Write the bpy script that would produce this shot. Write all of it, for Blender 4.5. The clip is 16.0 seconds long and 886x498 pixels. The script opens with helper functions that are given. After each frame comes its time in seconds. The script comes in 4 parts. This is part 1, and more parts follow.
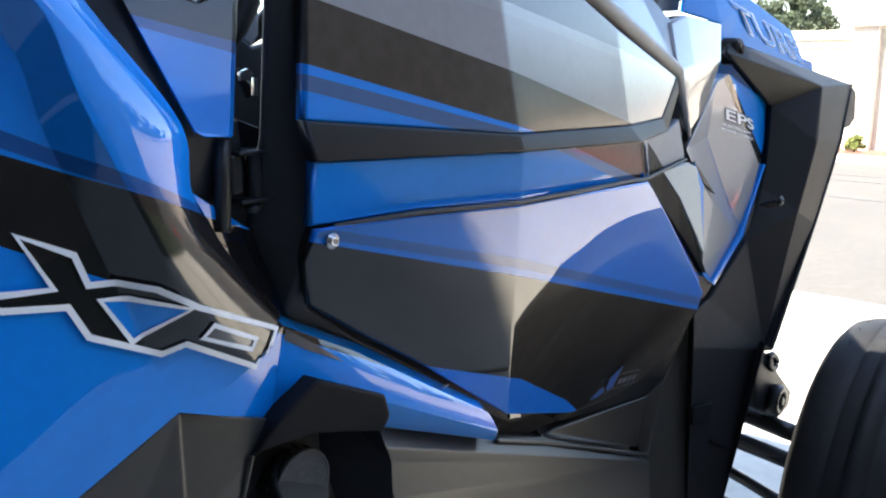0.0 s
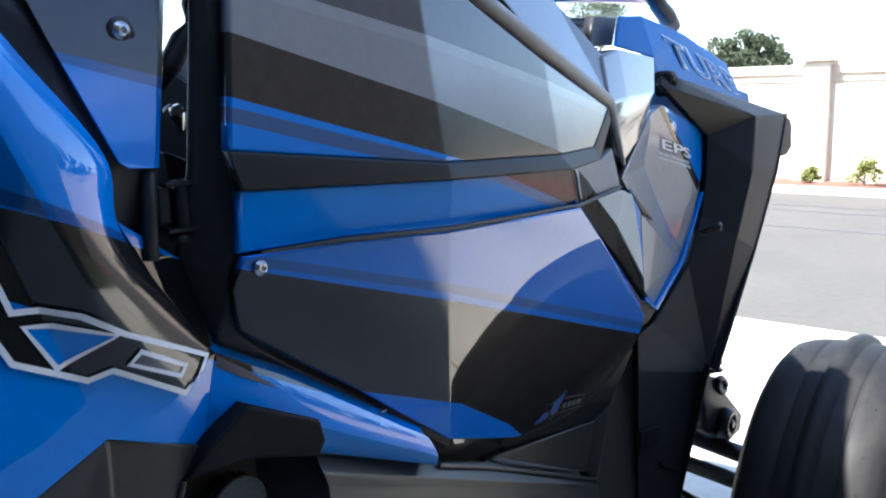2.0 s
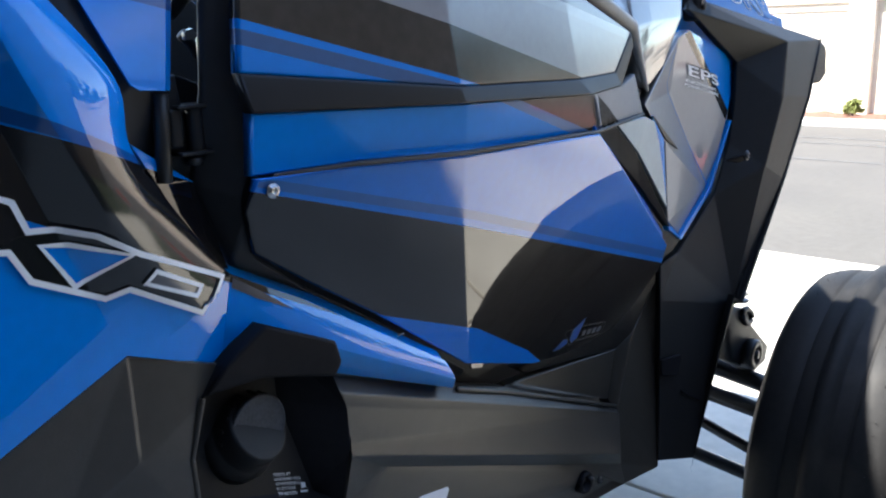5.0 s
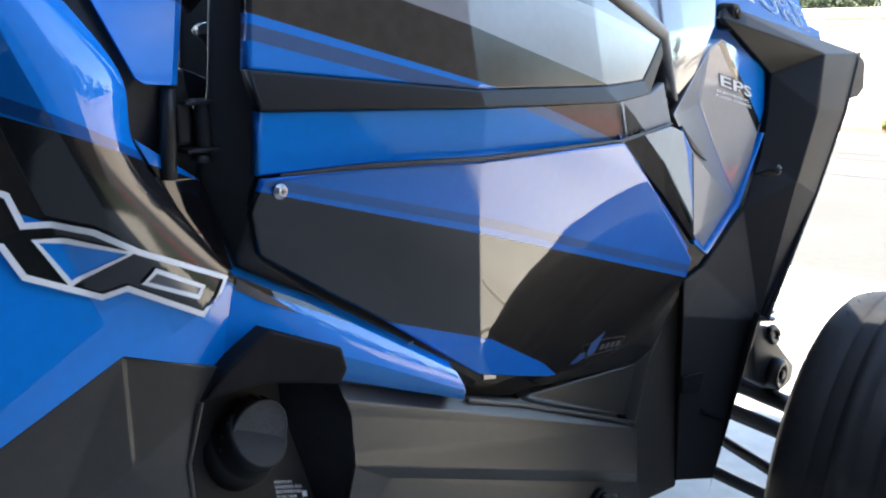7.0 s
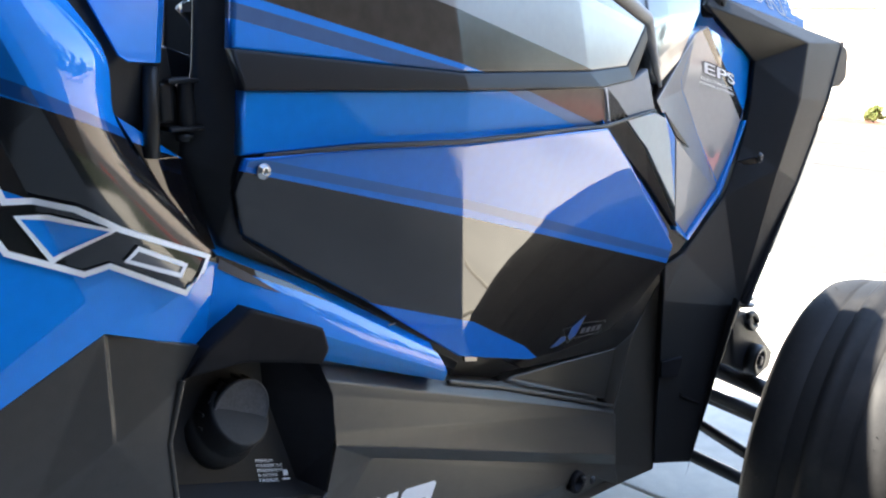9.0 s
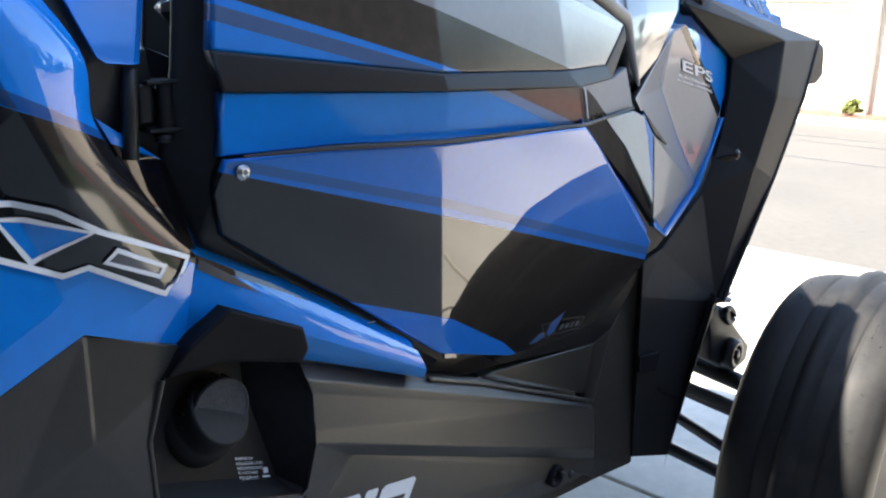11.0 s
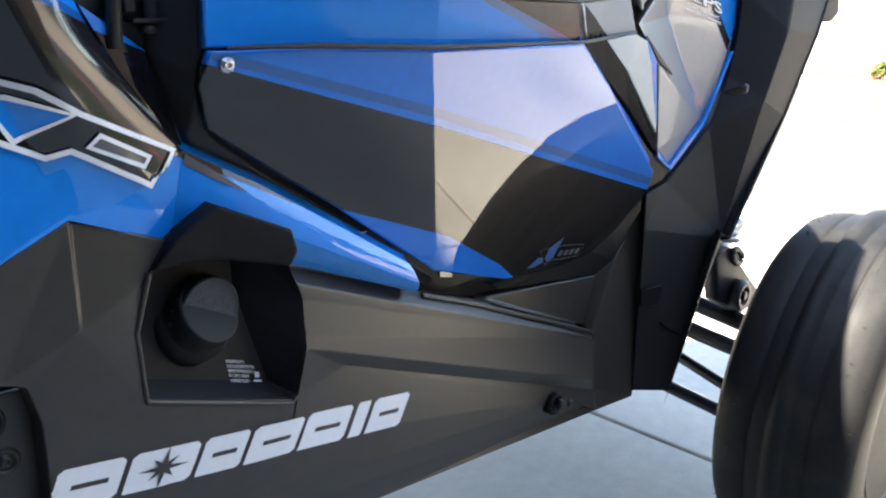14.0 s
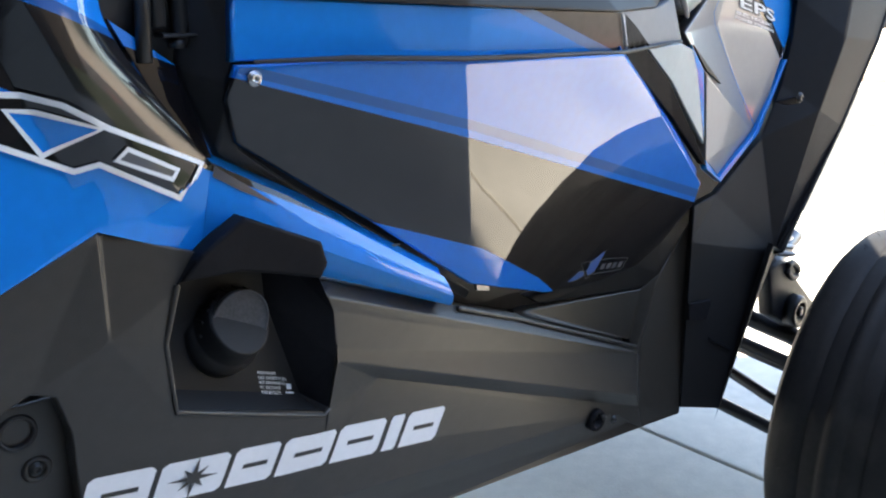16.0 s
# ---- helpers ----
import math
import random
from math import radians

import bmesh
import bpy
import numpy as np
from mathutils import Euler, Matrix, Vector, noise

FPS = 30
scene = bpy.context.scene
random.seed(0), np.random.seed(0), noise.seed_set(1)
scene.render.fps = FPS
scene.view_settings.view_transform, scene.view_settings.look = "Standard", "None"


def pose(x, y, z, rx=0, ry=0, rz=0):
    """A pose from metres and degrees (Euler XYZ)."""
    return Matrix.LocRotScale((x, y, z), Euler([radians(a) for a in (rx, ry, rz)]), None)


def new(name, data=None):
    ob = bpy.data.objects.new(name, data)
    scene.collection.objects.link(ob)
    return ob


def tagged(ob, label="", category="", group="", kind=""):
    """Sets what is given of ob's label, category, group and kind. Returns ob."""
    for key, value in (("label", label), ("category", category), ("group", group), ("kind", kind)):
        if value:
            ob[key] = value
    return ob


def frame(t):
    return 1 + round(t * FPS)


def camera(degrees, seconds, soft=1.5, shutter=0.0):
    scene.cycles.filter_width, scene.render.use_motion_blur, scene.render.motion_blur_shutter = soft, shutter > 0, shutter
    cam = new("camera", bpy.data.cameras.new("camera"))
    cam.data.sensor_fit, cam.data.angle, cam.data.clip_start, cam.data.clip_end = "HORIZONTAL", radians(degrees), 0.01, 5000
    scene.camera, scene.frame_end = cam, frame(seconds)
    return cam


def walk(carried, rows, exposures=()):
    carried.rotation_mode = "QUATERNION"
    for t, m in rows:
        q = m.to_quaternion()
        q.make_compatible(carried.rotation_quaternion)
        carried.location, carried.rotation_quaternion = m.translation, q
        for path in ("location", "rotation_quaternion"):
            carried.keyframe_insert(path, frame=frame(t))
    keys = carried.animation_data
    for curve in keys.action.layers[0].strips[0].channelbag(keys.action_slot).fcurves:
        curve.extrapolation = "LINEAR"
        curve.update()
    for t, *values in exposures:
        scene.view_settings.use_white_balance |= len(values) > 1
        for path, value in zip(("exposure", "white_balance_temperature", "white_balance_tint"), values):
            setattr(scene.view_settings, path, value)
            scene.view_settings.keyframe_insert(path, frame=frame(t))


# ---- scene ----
cam = camera(54.2, 16.0, soft=2.15)
METRES, EYE, TILT, LEAN, TURN = 0.42, 1.255, -12.25, 0.0, -49.0
ROWS = [
    (0.0, 0.0, 0.0, 0.0, 0.0, 0.0, -0.0),
    (0.5, 0.0258, 0.0466, -0.0188, -1.89, 0.71, 0.86),
    (1.0, 0.0721, 0.0171, -0.0163, -2.13, 1.76, 1.66),
    (1.5, 0.0794, -0.0313, -0.0321, -2.05, 2.59, 1.42),
    (2.0, 0.0978, -0.0621, -0.039, -1.96, 2.63, 1.46),
    (2.5, 0.0702, -0.0939, -0.0621, -1.9, 2.71, 0.95),
    (3.0, 0.0696, -0.0975, -0.0681, -2.1, 2.22, 0.85),
    (3.5, 0.1324, -0.0844, -0.0827, -2.17, 0.36, 1.36),
    (4.0, 0.1404, -0.1002, -0.0732, -0.45, -0.56, 1.97),
    (6.5, 0.1788, -0.009, -0.0696, 1.19, -1.98, 0.27),
    (7.0, 0.1858, -0.0035, -0.0641, 2.17, -1.24, -0.43),
    (7.5, 0.1836, 0.0012, -0.0713, 3.28, -1.61, -1.05),
    (8.0, 0.1757, 0.0147, -0.076, 3.57, -1.91, -1.62),
    (8.5, 0.1857, -0.0065, -0.0757, 2.11, -2.13, -1.22),
    (11.0, 0.1973, -0.0318, -0.0474, -0.05, -2.82, -1.23),
    (11.5, 0.203, -0.055, -0.1465, 0.36, -4.5, -1.47),
    (12.0, 0.2102, -0.0826, -0.2061, 0.9, -4.25, -2.13),
    (12.5, 0.2181, -0.0855, -0.1921, 2.01, -3.47, -1.56),
    (13.0, 0.2316, -0.062, -0.1712, 2.91, -3.56, -0.86),
    (13.5, 0.2569, -0.0471, -0.1806, 2.11, -3.88, -1.19),
    (14.0, 0.2872, -0.0453, -0.2022, 1.44, -5.04, -1.68),
    (14.5, 0.2727, -0.0431, -0.198, 2.3, -5.56, -2.3),
    (15.0, 0.288, -0.0322, -0.2035, 2.75, -5.51, -3.23),
    (15.5, 0.3042, -0.0461, -0.1829, 4.48, -4.59, -2.48),
    (16.0, 0.3597, -0.0153, -0.1938, 5.4, -4.49, -1.71),
]
walk(cam, [(t, pose(0, 0, EYE, TILT, LEAN, TURN) @ pose(METRES * x, METRES * y, METRES * z, 90 + pitch, roll, yaw)) for t, x, y, z, yaw, pitch, roll in ROWS],
     [(0.0, 2.6, 6550, 10), (0.5, 2.4, 6350, 10), (1.5, 2.15, 6000, 10), (4.0, 2.15, 6050, 10), (6.5, 2.55, 6450, 10), (7.5, 2.87, 6500, 10), (8.5, 2.92, 6550, 10), (11.0, 2.55, 6600, 10), (11.5, 2.75, 6800, 10), (13.0, 2.9, 6850, 10), (15.5, 3.0, 6850, 10), (16.0, 3.0, 6850, 10)])

# ---- light ----
TO_SUN = Vector((-0.51, 0.25, 0.857)).normalized()
world = bpy.data.worlds.new("sky")
scene.world = world
world.use_nodes = True
wn, wl = world.node_tree.nodes, world.node_tree.links
sky = wn.new("ShaderNodeTexSky")
sky.sky_type, sky.sun_disc = "NISHITA", False
sky.sun_elevation = math.asin(TO_SUN.z)
sky.sun_rotation = math.atan2(TO_SUN.x, TO_SUN.y)
sky.air_density, sky.dust_density = 1.0, 0.5
wn["Background"].inputs["Strength"].default_value = 0.135
# thin bright clouds over the blue
wtc, wmap, wnoise, wramp, wmix = (wn.new("ShaderNodeTexCoord"), wn.new("ShaderNodeMapping"), wn.new("ShaderNodeTexNoise"),
                                  wn.new("ShaderNodeValToRGB"), wn.new("ShaderNodeMix"))
wmap.inputs["Scale"].default_value = (1.6, 1.6, 5.0)
wnoise.inputs["Scale"].default_value, wnoise.inputs["Detail"].default_value = 2.2, 7.0
wramp.color_ramp.elements[0].position, wramp.color_ramp.elements[1].position = 0.54, 0.84
wmix.data_type = "RGBA"
wmix.inputs[7].default_value = (4.2, 4.4, 4.8, 1)
wl.new(wtc.outputs["Generated"], wmap.inputs["Vector"])
wl.new(wmap.outputs["Vector"], wnoise.inputs["Vector"])
wl.new(wnoise.outputs["Fac"], wramp.inputs["Fac"])
wl.new(wramp.outputs["Color"], wmix.inputs[0])
wl.new(sky.outputs["Color"], wmix.inputs[6])
wl.new(wmix.outputs[2], wn["Background"].inputs["Color"])
sun = new("sun", bpy.data.lights.new("sun", "SUN"))
sun.data.energy, sun.data.angle, sun.data.color = 5.0, radians(0.55), (1.0, 0.95, 0.87)
sun.rotation_euler = TO_SUN.to_track_quat("Z", "Y").to_euler()


# ---- materials ----
def material(name, color, rough=0.5, metal=0.0, coat=0.0, ior=1.5, vary=0.08, scale=8.0, bump=0.0, bump_scale=200.0, stain=None, wave=0.0, haze=0.05):
    """A surface with colour variation at two scales, fine relief and an optional clear coat."""
    m = bpy.data.materials.new(name)
    m.use_nodes = True
    n, l = m.node_tree.nodes, m.node_tree.links
    b = n["Principled BSDF"]
    tc = n.new("ShaderNodeTexCoord")
    big, small = n.new("ShaderNodeTexNoise"), n.new("ShaderNodeTexNoise")
    big.inputs["Scale"].default_value, big.inputs["Detail"].default_value = scale, 4
    small.inputs["Scale"].default_value, small.inputs["Detail"].default_value = scale * 14, 3
    l.new(tc.outputs["Object"], big.inputs["Vector"])
    l.new(tc.outputs["Object"], small.inputs["Vector"])
    add = n.new("ShaderNodeMath")
    add.operation = "ADD"
    l.new(big.outputs["Fac"], add.inputs[0])
    l.new(small.outputs["Fac"], add.inputs[1])
    ramp = n.new("ShaderNodeMapRange")
    ramp.inputs["From Min"].default_value, ramp.inputs["From Max"].default_value = 0.7, 1.3
    ramp.inputs["To Min"].default_value, ramp.inputs["To Max"].default_value = 1 - vary, 1 + vary
    l.new(add.outputs[0], ramp.inputs["Value"])
    mul = n.new("ShaderNodeVectorMath")
    mul.operation = "MULTIPLY"
    mul.inputs[0].default_value = color
    l.new(ramp.outputs[0], mul.inputs[1])
    out = mul.outputs[0]
    if stain:
        st, sr, sm = n.new("ShaderNodeTexNoise"), n.new("ShaderNodeValToRGB"), n.new("ShaderNodeMix")
        st.inputs["Scale"].default_value, st.inputs["Detail"].default_value = stain[1], 6
        l.new(tc.outputs["Object"], st.inputs["Vector"])
        sr.color_ramp.elements[0].position, sr.color_ramp.elements[1].position = stain[2], stain[2] + 0.18
        l.new(st.outputs["Fac"], sr.inputs["Fac"])
        sm.data_type = "RGBA"
        l.new(sr.outputs["Color"], sm.inputs[0])
        l.new(out, sm.inputs[6])
        sm.inputs[7].default_value = (*stain[0], 1)
        out = sm.outputs[2]
    l.new(out, b.inputs["Base Color"])
    rr = n.new("ShaderNodeMapRange")
    rr.inputs["To Min"].default_value, rr.inputs["To Max"].default_value = rough * 0.85, min(1, rough * 1.15)
    l.new(big.outputs["Fac"], rr.inputs["Value"])
    l.new(rr.outputs[0], b.inputs["Roughness"])
    b.inputs["Metallic"].default_value = metal
    b.inputs["IOR"].default_value = ior
    b.inputs["Coat Weight"].default_value = coat
    b.inputs["Coat Roughness"].default_value = haze
    b.inputs["Coat IOR"].default_value = 1.55
    b.inputs["Specular IOR Level"].default_value = 0.05 if coat > 0.9 else 0.5
    if bump or wave:
        bn = n.new("ShaderNodeBump")
        tex = n.new("ShaderNodeTexNoise")
        tex.inputs["Scale"].default_value, tex.inputs["Detail"].default_value = (bump_scale, 3) if bump else (9.0, 1)
        l.new(tc.outputs["Object"], tex.inputs["Vector"])
        l.new(tex.outputs["Fac"], bn.inputs["Height"])
        bn.inputs["Distance"].default_value = bump or wave
        bn.inputs["Strength"].default_value = 0.6
        l.new(bn.outputs["Normal"], b.inputs["Normal"])
        l.new(bn.outputs["Normal"], b.inputs["Coat Normal"])
    return m


BLUE = material("blue_paint", (0.000, 0.238, 0.77), 0.38, coat=1.0, vary=0.05, scale=6, wave=0.0006)
WRAPBLUE = material("wrap_blue", (0.000, 0.175, 0.68), 0.38, coat=1.0, vary=0.05, scale=6, wave=0.0005, haze=0.02)
STRIPE = material("dull_blue_stripe", (0.012, 0.115, 0.37), 0.38, coat=1.0, vary=0.05, scale=6, wave=0.0005, haze=0.02)
HAZEBLUE = material("grey_blue_stripe", (0.045, 0.125, 0.27), 0.38, coat=1.0, vary=0.05, scale=6, wave=0.0005)
PALEBLUE = material("pale_blue_stripe", (0.09, 0.20, 0.42), 0.38, coat=1.0, vary=0.05, scale=6, wave=0.0005)
NAVY = material("navy_stripe", (0.006, 0.09, 0.32), 0.38, coat=1.0, vary=0.05, scale=6, wave=0.0006)
BLACK = material("black_graphic", (0.009, 0.0085, 0.010), 0.35, coat=1.0, vary=0.15, scale=6, wave=0.0006, haze=0.02)
GREY = material("grey_graphic", (0.34, 0.332, 0.335), 0.35, coat=1.0, vary=0.06, scale=6, wave=0.0006, haze=0.16)
SILVER = material("silver_graphic", (0.20, 0.197, 0.195), 0.35, coat=1.0, vary=0.05, scale=6, wave=0.0006)
SLATE = material("slate_graphic", (0.11, 0.106, 0.112), 0.35, coat=1.0, vary=0.06, scale=6, wave=0.0006, haze=0.16)
SEAT = material("seat_vinyl", (0.02, 0.02, 0.022), 0.55, vary=0.15, scale=8, bump=0.001, bump_scale=300)
SATIN = material("satin_silver", (0.30, 0.31, 0.325), 0.40, metal=0.0, coat=0.8, vary=0.05, scale=6)
CHAR = material("charcoal_plastic", (0.040, 0.0355, 0.0305), 0.33, vary=0.12, scale=5, bump=0.0004, bump_scale=900)
FLARE = material("flare_plastic", (0.010, 0.0097, 0.0106), 0.6, vary=0.12, scale=5, bump=0.0005, bump_scale=700)
DARK = material("black_plastic", (0.016, 0.016, 0.018), 0.5, vary=0.15, scale=7, bump=0.0004, bump_scale=800)
GUN = material("gunmetal_trim", (0.009, 0.0095, 0.0125), 0.48, coat=0.0, vary=0.08, scale=6)
WHITE = material("white_vinyl", (0.92, 0.92, 0.93), 0.4, vary=0.03, scale=10)
MARKBLUE = material("mark_blue", (0.005, 0.07, 0.28), 0.4, vary=0.05, scale=10)
PALE = material("pale_grey_graphic", (0.38, 0.375, 0.38), 0.35, coat=1.0, vary=0.05, scale=6, wave=0.0006, haze=0.16)
TINT = material("slate_corner", (0.20, 0.212, 0.235), 0.5, vary=0.06, scale=6)
TEAL = material("pale_teal_silver", (0.46, 0.53, 0.54), 0.4, vary=0.05, scale=6)
SMOKE = material("smoke_grey_graphic", (0.055, 0.052, 0.056), 0.35, coat=1.0, vary=0.08, scale=6, wave=0.0006, haze=0.16)
# duller copy of the body blue; weaker sky reflection is put into it
HOODBLUE = material("dulled_body_blue", (0.0, 0.19, 0.62), 0.45, vary=0.05, scale=6)
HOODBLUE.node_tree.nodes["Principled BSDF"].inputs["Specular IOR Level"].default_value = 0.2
CARBON = material("carbon_grey_graphic", (0.034, 0.031, 0.028), 0.35, coat=1.0, vary=0.25, scale=5, wave=0.0006, haze=0.16)
CAPGREY = material("dusty_cap_plastic", (0.060, 0.062, 0.068), 0.85, vary=0.35, scale=30, bump=0.0003, bump_scale=500)
HINGE = material("hinge_grey", (0.022, 0.022, 0.023), 0.4, vary=0.1, scale=20)
FENDER_BLUE = material("fender_blue_paint", (0.000, 0.232, 0.76), 0.38, coat=1.0, vary=0.05, scale=6, wave=0.0011, haze=0.02)
FENDER_BLACK = material("fender_black_graphic", (0.009, 0.0085, 0.010), 0.35, coat=1.0, vary=0.15, scale=6, haze=0.09)
COWL = material("matt_black_plastic", (0.0115, 0.0113, 0.0138), 0.6, vary=0.15, scale=7, bump=0.0004, bump_scale=800)
COWL.node_tree.nodes["Principled BSDF"].inputs["Specular IOR Level"].default_value = 0.12
RED_BLOCK = material("red_block_paint", (0.34, 0.05, 0.04), 0.7, vary=0.2, scale=5, stain=((0.30, 0.26, 0.23), 6, 0.58))
RUBBER = material("tyre_rubber", (0.0135, 0.013, 0.0127), 0.62, vary=0.2, scale=6, bump=0.0006, bump_scale=260, stain=((0.028, 0.026, 0.023), 9, 0.55))
STEEL = material("steel_bolt", (0.62, 0.62, 0.63), 0.25, metal=1.0, vary=0.06, scale=60)
FRAME = material("frame_tube", (0.010, 0.010, 0.011), 0.4, coat=0.3, vary=0.1, scale=10)
GUN.node_tree.nodes["Principled BSDF"].inputs["Specular IOR Level"].default_value = 0.32
FORK = material("satin_alloy", (0.30, 0.30, 0.31), 0.35, metal=0.8, vary=0.1, scale=20)
FLARE.node_tree.nodes["Principled BSDF"].inputs["Specular IOR Level"].default_value = 0.3
RUBBER.node_tree.nodes["Principled BSDF"].inputs["Specular IOR Level"].default_value = 0.28
CONCRETE = material("concrete", (0.55, 0.51, 0.425), 0.85, vary=0.10, scale=1.6, bump=0.0015, bump_scale=120, stain=((0.40, 0.37, 0.315), 0.9, 0.56))
ROAD = material("road_surface", (0.080, 0.073, 0.062), 0.9, vary=0.12, scale=1.2, bump=0.003, bump_scale=90, stain=((0.064, 0.058, 0.050), 0.5, 0.55))
TAR = material("tar_seal", (0.10, 0.098, 0.095), 0.7, vary=0.15, scale=5)
KERB = material("kerb_concrete", (0.48, 0.47, 0.44), 0.85, vary=0.08, scale=2, bump=0.001, bump_scale=120)
STUCCO = material("cream_stucco", (0.62, 0.55, 0.45), 0.9, vary=0.05, scale=1.0, bump=0.004, bump_scale=60)
MULCH = material("bark_mulch", (0.16, 0.075, 0.05), 0.95, vary=0.35, scale=14, bump=0.02, bump_scale=40)
LEAF = material("leaf_green", (0.055, 0.072, 0.034), 0.6, vary=0.3, scale=2)
SHRUB = material("shrub_leaf", (0.17, 0.19, 0.05), 0.6, vary=0.3, scale=4)
BARK = material("tree_bark", (0.12, 0.09, 0.065), 0.9, vary=0.25, scale=8, bump=0.01, bump_scale=30)
PEWTER = material("pewter_rail", (0.44, 0.41, 0.385), 0.5, coat=0.0, vary=0.08, scale=6)
FENCE = material("brown_stand_in_fence", (0.085, 0.065, 0.045), 0.85, vary=0.45, scale=3, bump=0.004, bump_scale=30)
HOUSE = material("house_render", (0.05, 0.045, 0.04), 0.9, vary=0.06, scale=1, bump=0.003, bump_scale=60)
SOIL = material("dry_turf", (0.028, 0.038, 0.016), 0.95, vary=0.45, scale=9, bump=0.02, bump_scale=40)
EARTH = material("dry_ground", (0.25, 0.22, 0.17), 0.95, vary=0.2, scale=0.5, bump=0.01, bump_scale=20)


# ---- mesh helpers ----
def link_mesh(name, bm, mats, parent=None, label="", smooth=False, weighted=False):
    me = bpy.data.meshes.new(name)
    if smooth:
        for f in bm.faces:
            f.smooth = True
    bm.to_mesh(me)
    bm.free()
    for m in mats if isinstance(mats, (list, tuple)) else [mats]:
        me.materials.append(m)
    ob = new(name, me)
    if weighted:
        ob.modifiers.new("normals", "WEIGHTED_NORMAL").keep_sharp = True
    if parent:
        ob.parent = parent
    if label:
        ob["label"] = label
    return ob


def part(name, bm, mats, parent, label="", smooth=True):
    return link_mesh(name, bm, mats, parent, label, smooth, weighted=smooth)


def above(c, p, q):
    """True where c (x, z) lies above the line p to q, which runs towards +x."""
    return (q[0] - p[0]) * (c[1] - p[1]) - (q[1] - p[1]) * (c[0] - p[0]) > 0


def cut(bm, lines):
    """Cuts the faces along upright planes through lines in x, z."""
    for p, q in lines:
        n = Vector((-(q[1] - p[1]), 0, q[0] - p[0]))
        if n.length > 1e-6:
            bmesh.ops.bisect_plane(bm, geom=bm.verts[:] + bm.edges[:] + bm.faces[:], plane_co=(p[0], 0, p[1]), plane_no=n.normalized(), dist=1e-5)


def skin(faces):
    """A bmesh of polygons given by their corners; equal corners are joined, and all face outwards (-y)."""
    bm, seen = bmesh.new(), {}
    for f in faces:
        vs = []
        for c in f:
            k = tuple(round(v, 5) for v in c)
            if k not in seen:
                seen[k] = bm.verts.new(k)
            if seen[k] not in vs:
                vs.append(seen[k])
        try:
            bm.faces.new(vs)
        except ValueError:
            pass
    bm.normal_update()
    bad = [f for f in bm.faces if f.normal.y > 0]
    if bad:
        bmesh.ops.reverse_faces(bm, faces=bad)
    bmesh.ops.triangulate(bm, faces=[f for f in bm.faces if len(f.verts) > 4])
    return bm


def panel(name, faces, mats, parent, label="", lines=(), paint=None, thick=0.012, bevel=0.0025, back=(0, 1, 0), soft=3, merge=1.0):
    """A moulded panel: polygons with thickness and rounded edges, its graphics cut into the faces."""
    bm = skin(faces)
    bmesh.ops.dissolve_limit(bm, angle_limit=radians(merge), verts=bm.verts[:], edges=bm.edges[:])
    rim = [e for e in bm.edges if e.is_boundary]
    shift = Vector(back) * thick
    front = bm.faces[:]
    twin = {}
    for v in bm.verts[:]:
        twin[v] = bm.verts.new(v.co + shift)
    for f in front:
        bm.faces.new([twin[v] for v in reversed(f.verts)])
    for e in rim:
        f = e.link_faces[0]
        a, b = e.verts
        i = list(f.verts).index(a)
        if f.verts[(i + 1) % len(f.verts)] is not b:
            a, b = b, a
        bm.faces.new((b, a, twin[a], twin[b]))
    bm.normal_update()
    if bevel:
        sharp = [e for e in bm.edges if not any(v in twin.values() for v in e.verts) and len(e.link_faces) == 2 and e.calc_face_angle(0) > radians(soft)]
        bmesh.ops.bevel(bm, geom=sharp, offset=bevel, segments=2, profile=0.5, affect="EDGES", clamp_overlap=True)
    cut(bm, lines)
    if paint:
        for f in bm.faces:
            c = f.calc_center_median()
            f.material_index = paint((c.x, c.z))
    return part(name, bm, mats, parent, label)


def tube_bm(points, r, seg=12, bm=None):
    """A round bar along points."""
    bm = bm or bmesh.new()
    pts = [Vector(p) for p in points]
    rings = []
    for i, p in enumerate(pts):
        d = (pts[min(i + 1, len(pts) - 1)] - pts[max(i - 1, 0)]).normalized()
        a = d.cross(Vector((0, 0, 1)) if abs(d.z) < 0.9 else Vector((1, 0, 0))).normalized()
        b = d.cross(a)
        rad = r[i] if isinstance(r, (list, tuple)) else r
        rings.append([bm.verts.new(p + rad * (math.cos(t) * a + math.sin(t) * b)) for t in (2 * math.pi * k / seg for k in range(seg))])
    for s, t in zip(rings, rings[1:]):
        for k in range(seg):
            bm.faces.new((s[k], s[(k + 1) % seg], t[(k + 1) % seg], t[k]))
    bm.faces.new(rings[0][::-1])
    bm.faces.new(rings[-1])
    bmesh.ops.recalc_face_normals(bm, faces=bm.faces[:])
    return bm


def lathe_bm(profile, centre, axis="y", seg=64):
    """A closed turned form: profile rows of (radius, offset along the axis)."""
    bm = bmesh.new()
    rings = []
    for r, o in profile:
        ring = []
        for k in range(seg):
            t = 2 * math.pi * k / seg
            u, v = r * math.cos(t), r * math.sin(t)
            p = {"y": (u, o, v), "z": (u, v, o), "x": (o, u, v)}[axis]
            ring.append(bm.verts.new(Vector(centre) + Vector(p)))
        rings.append(ring)
    for s, t in zip(rings, rings[1:]):
        for k in range(seg):
            bm.faces.new((s[k], s[(k + 1) % seg], t[(k + 1) % seg], t[k]))
    bm.faces.new(rings[0][::-1])
    bm.faces.new(rings[-1])
    bmesh.ops.recalc_face_normals(bm, faces=bm.faces[:])
    return bm


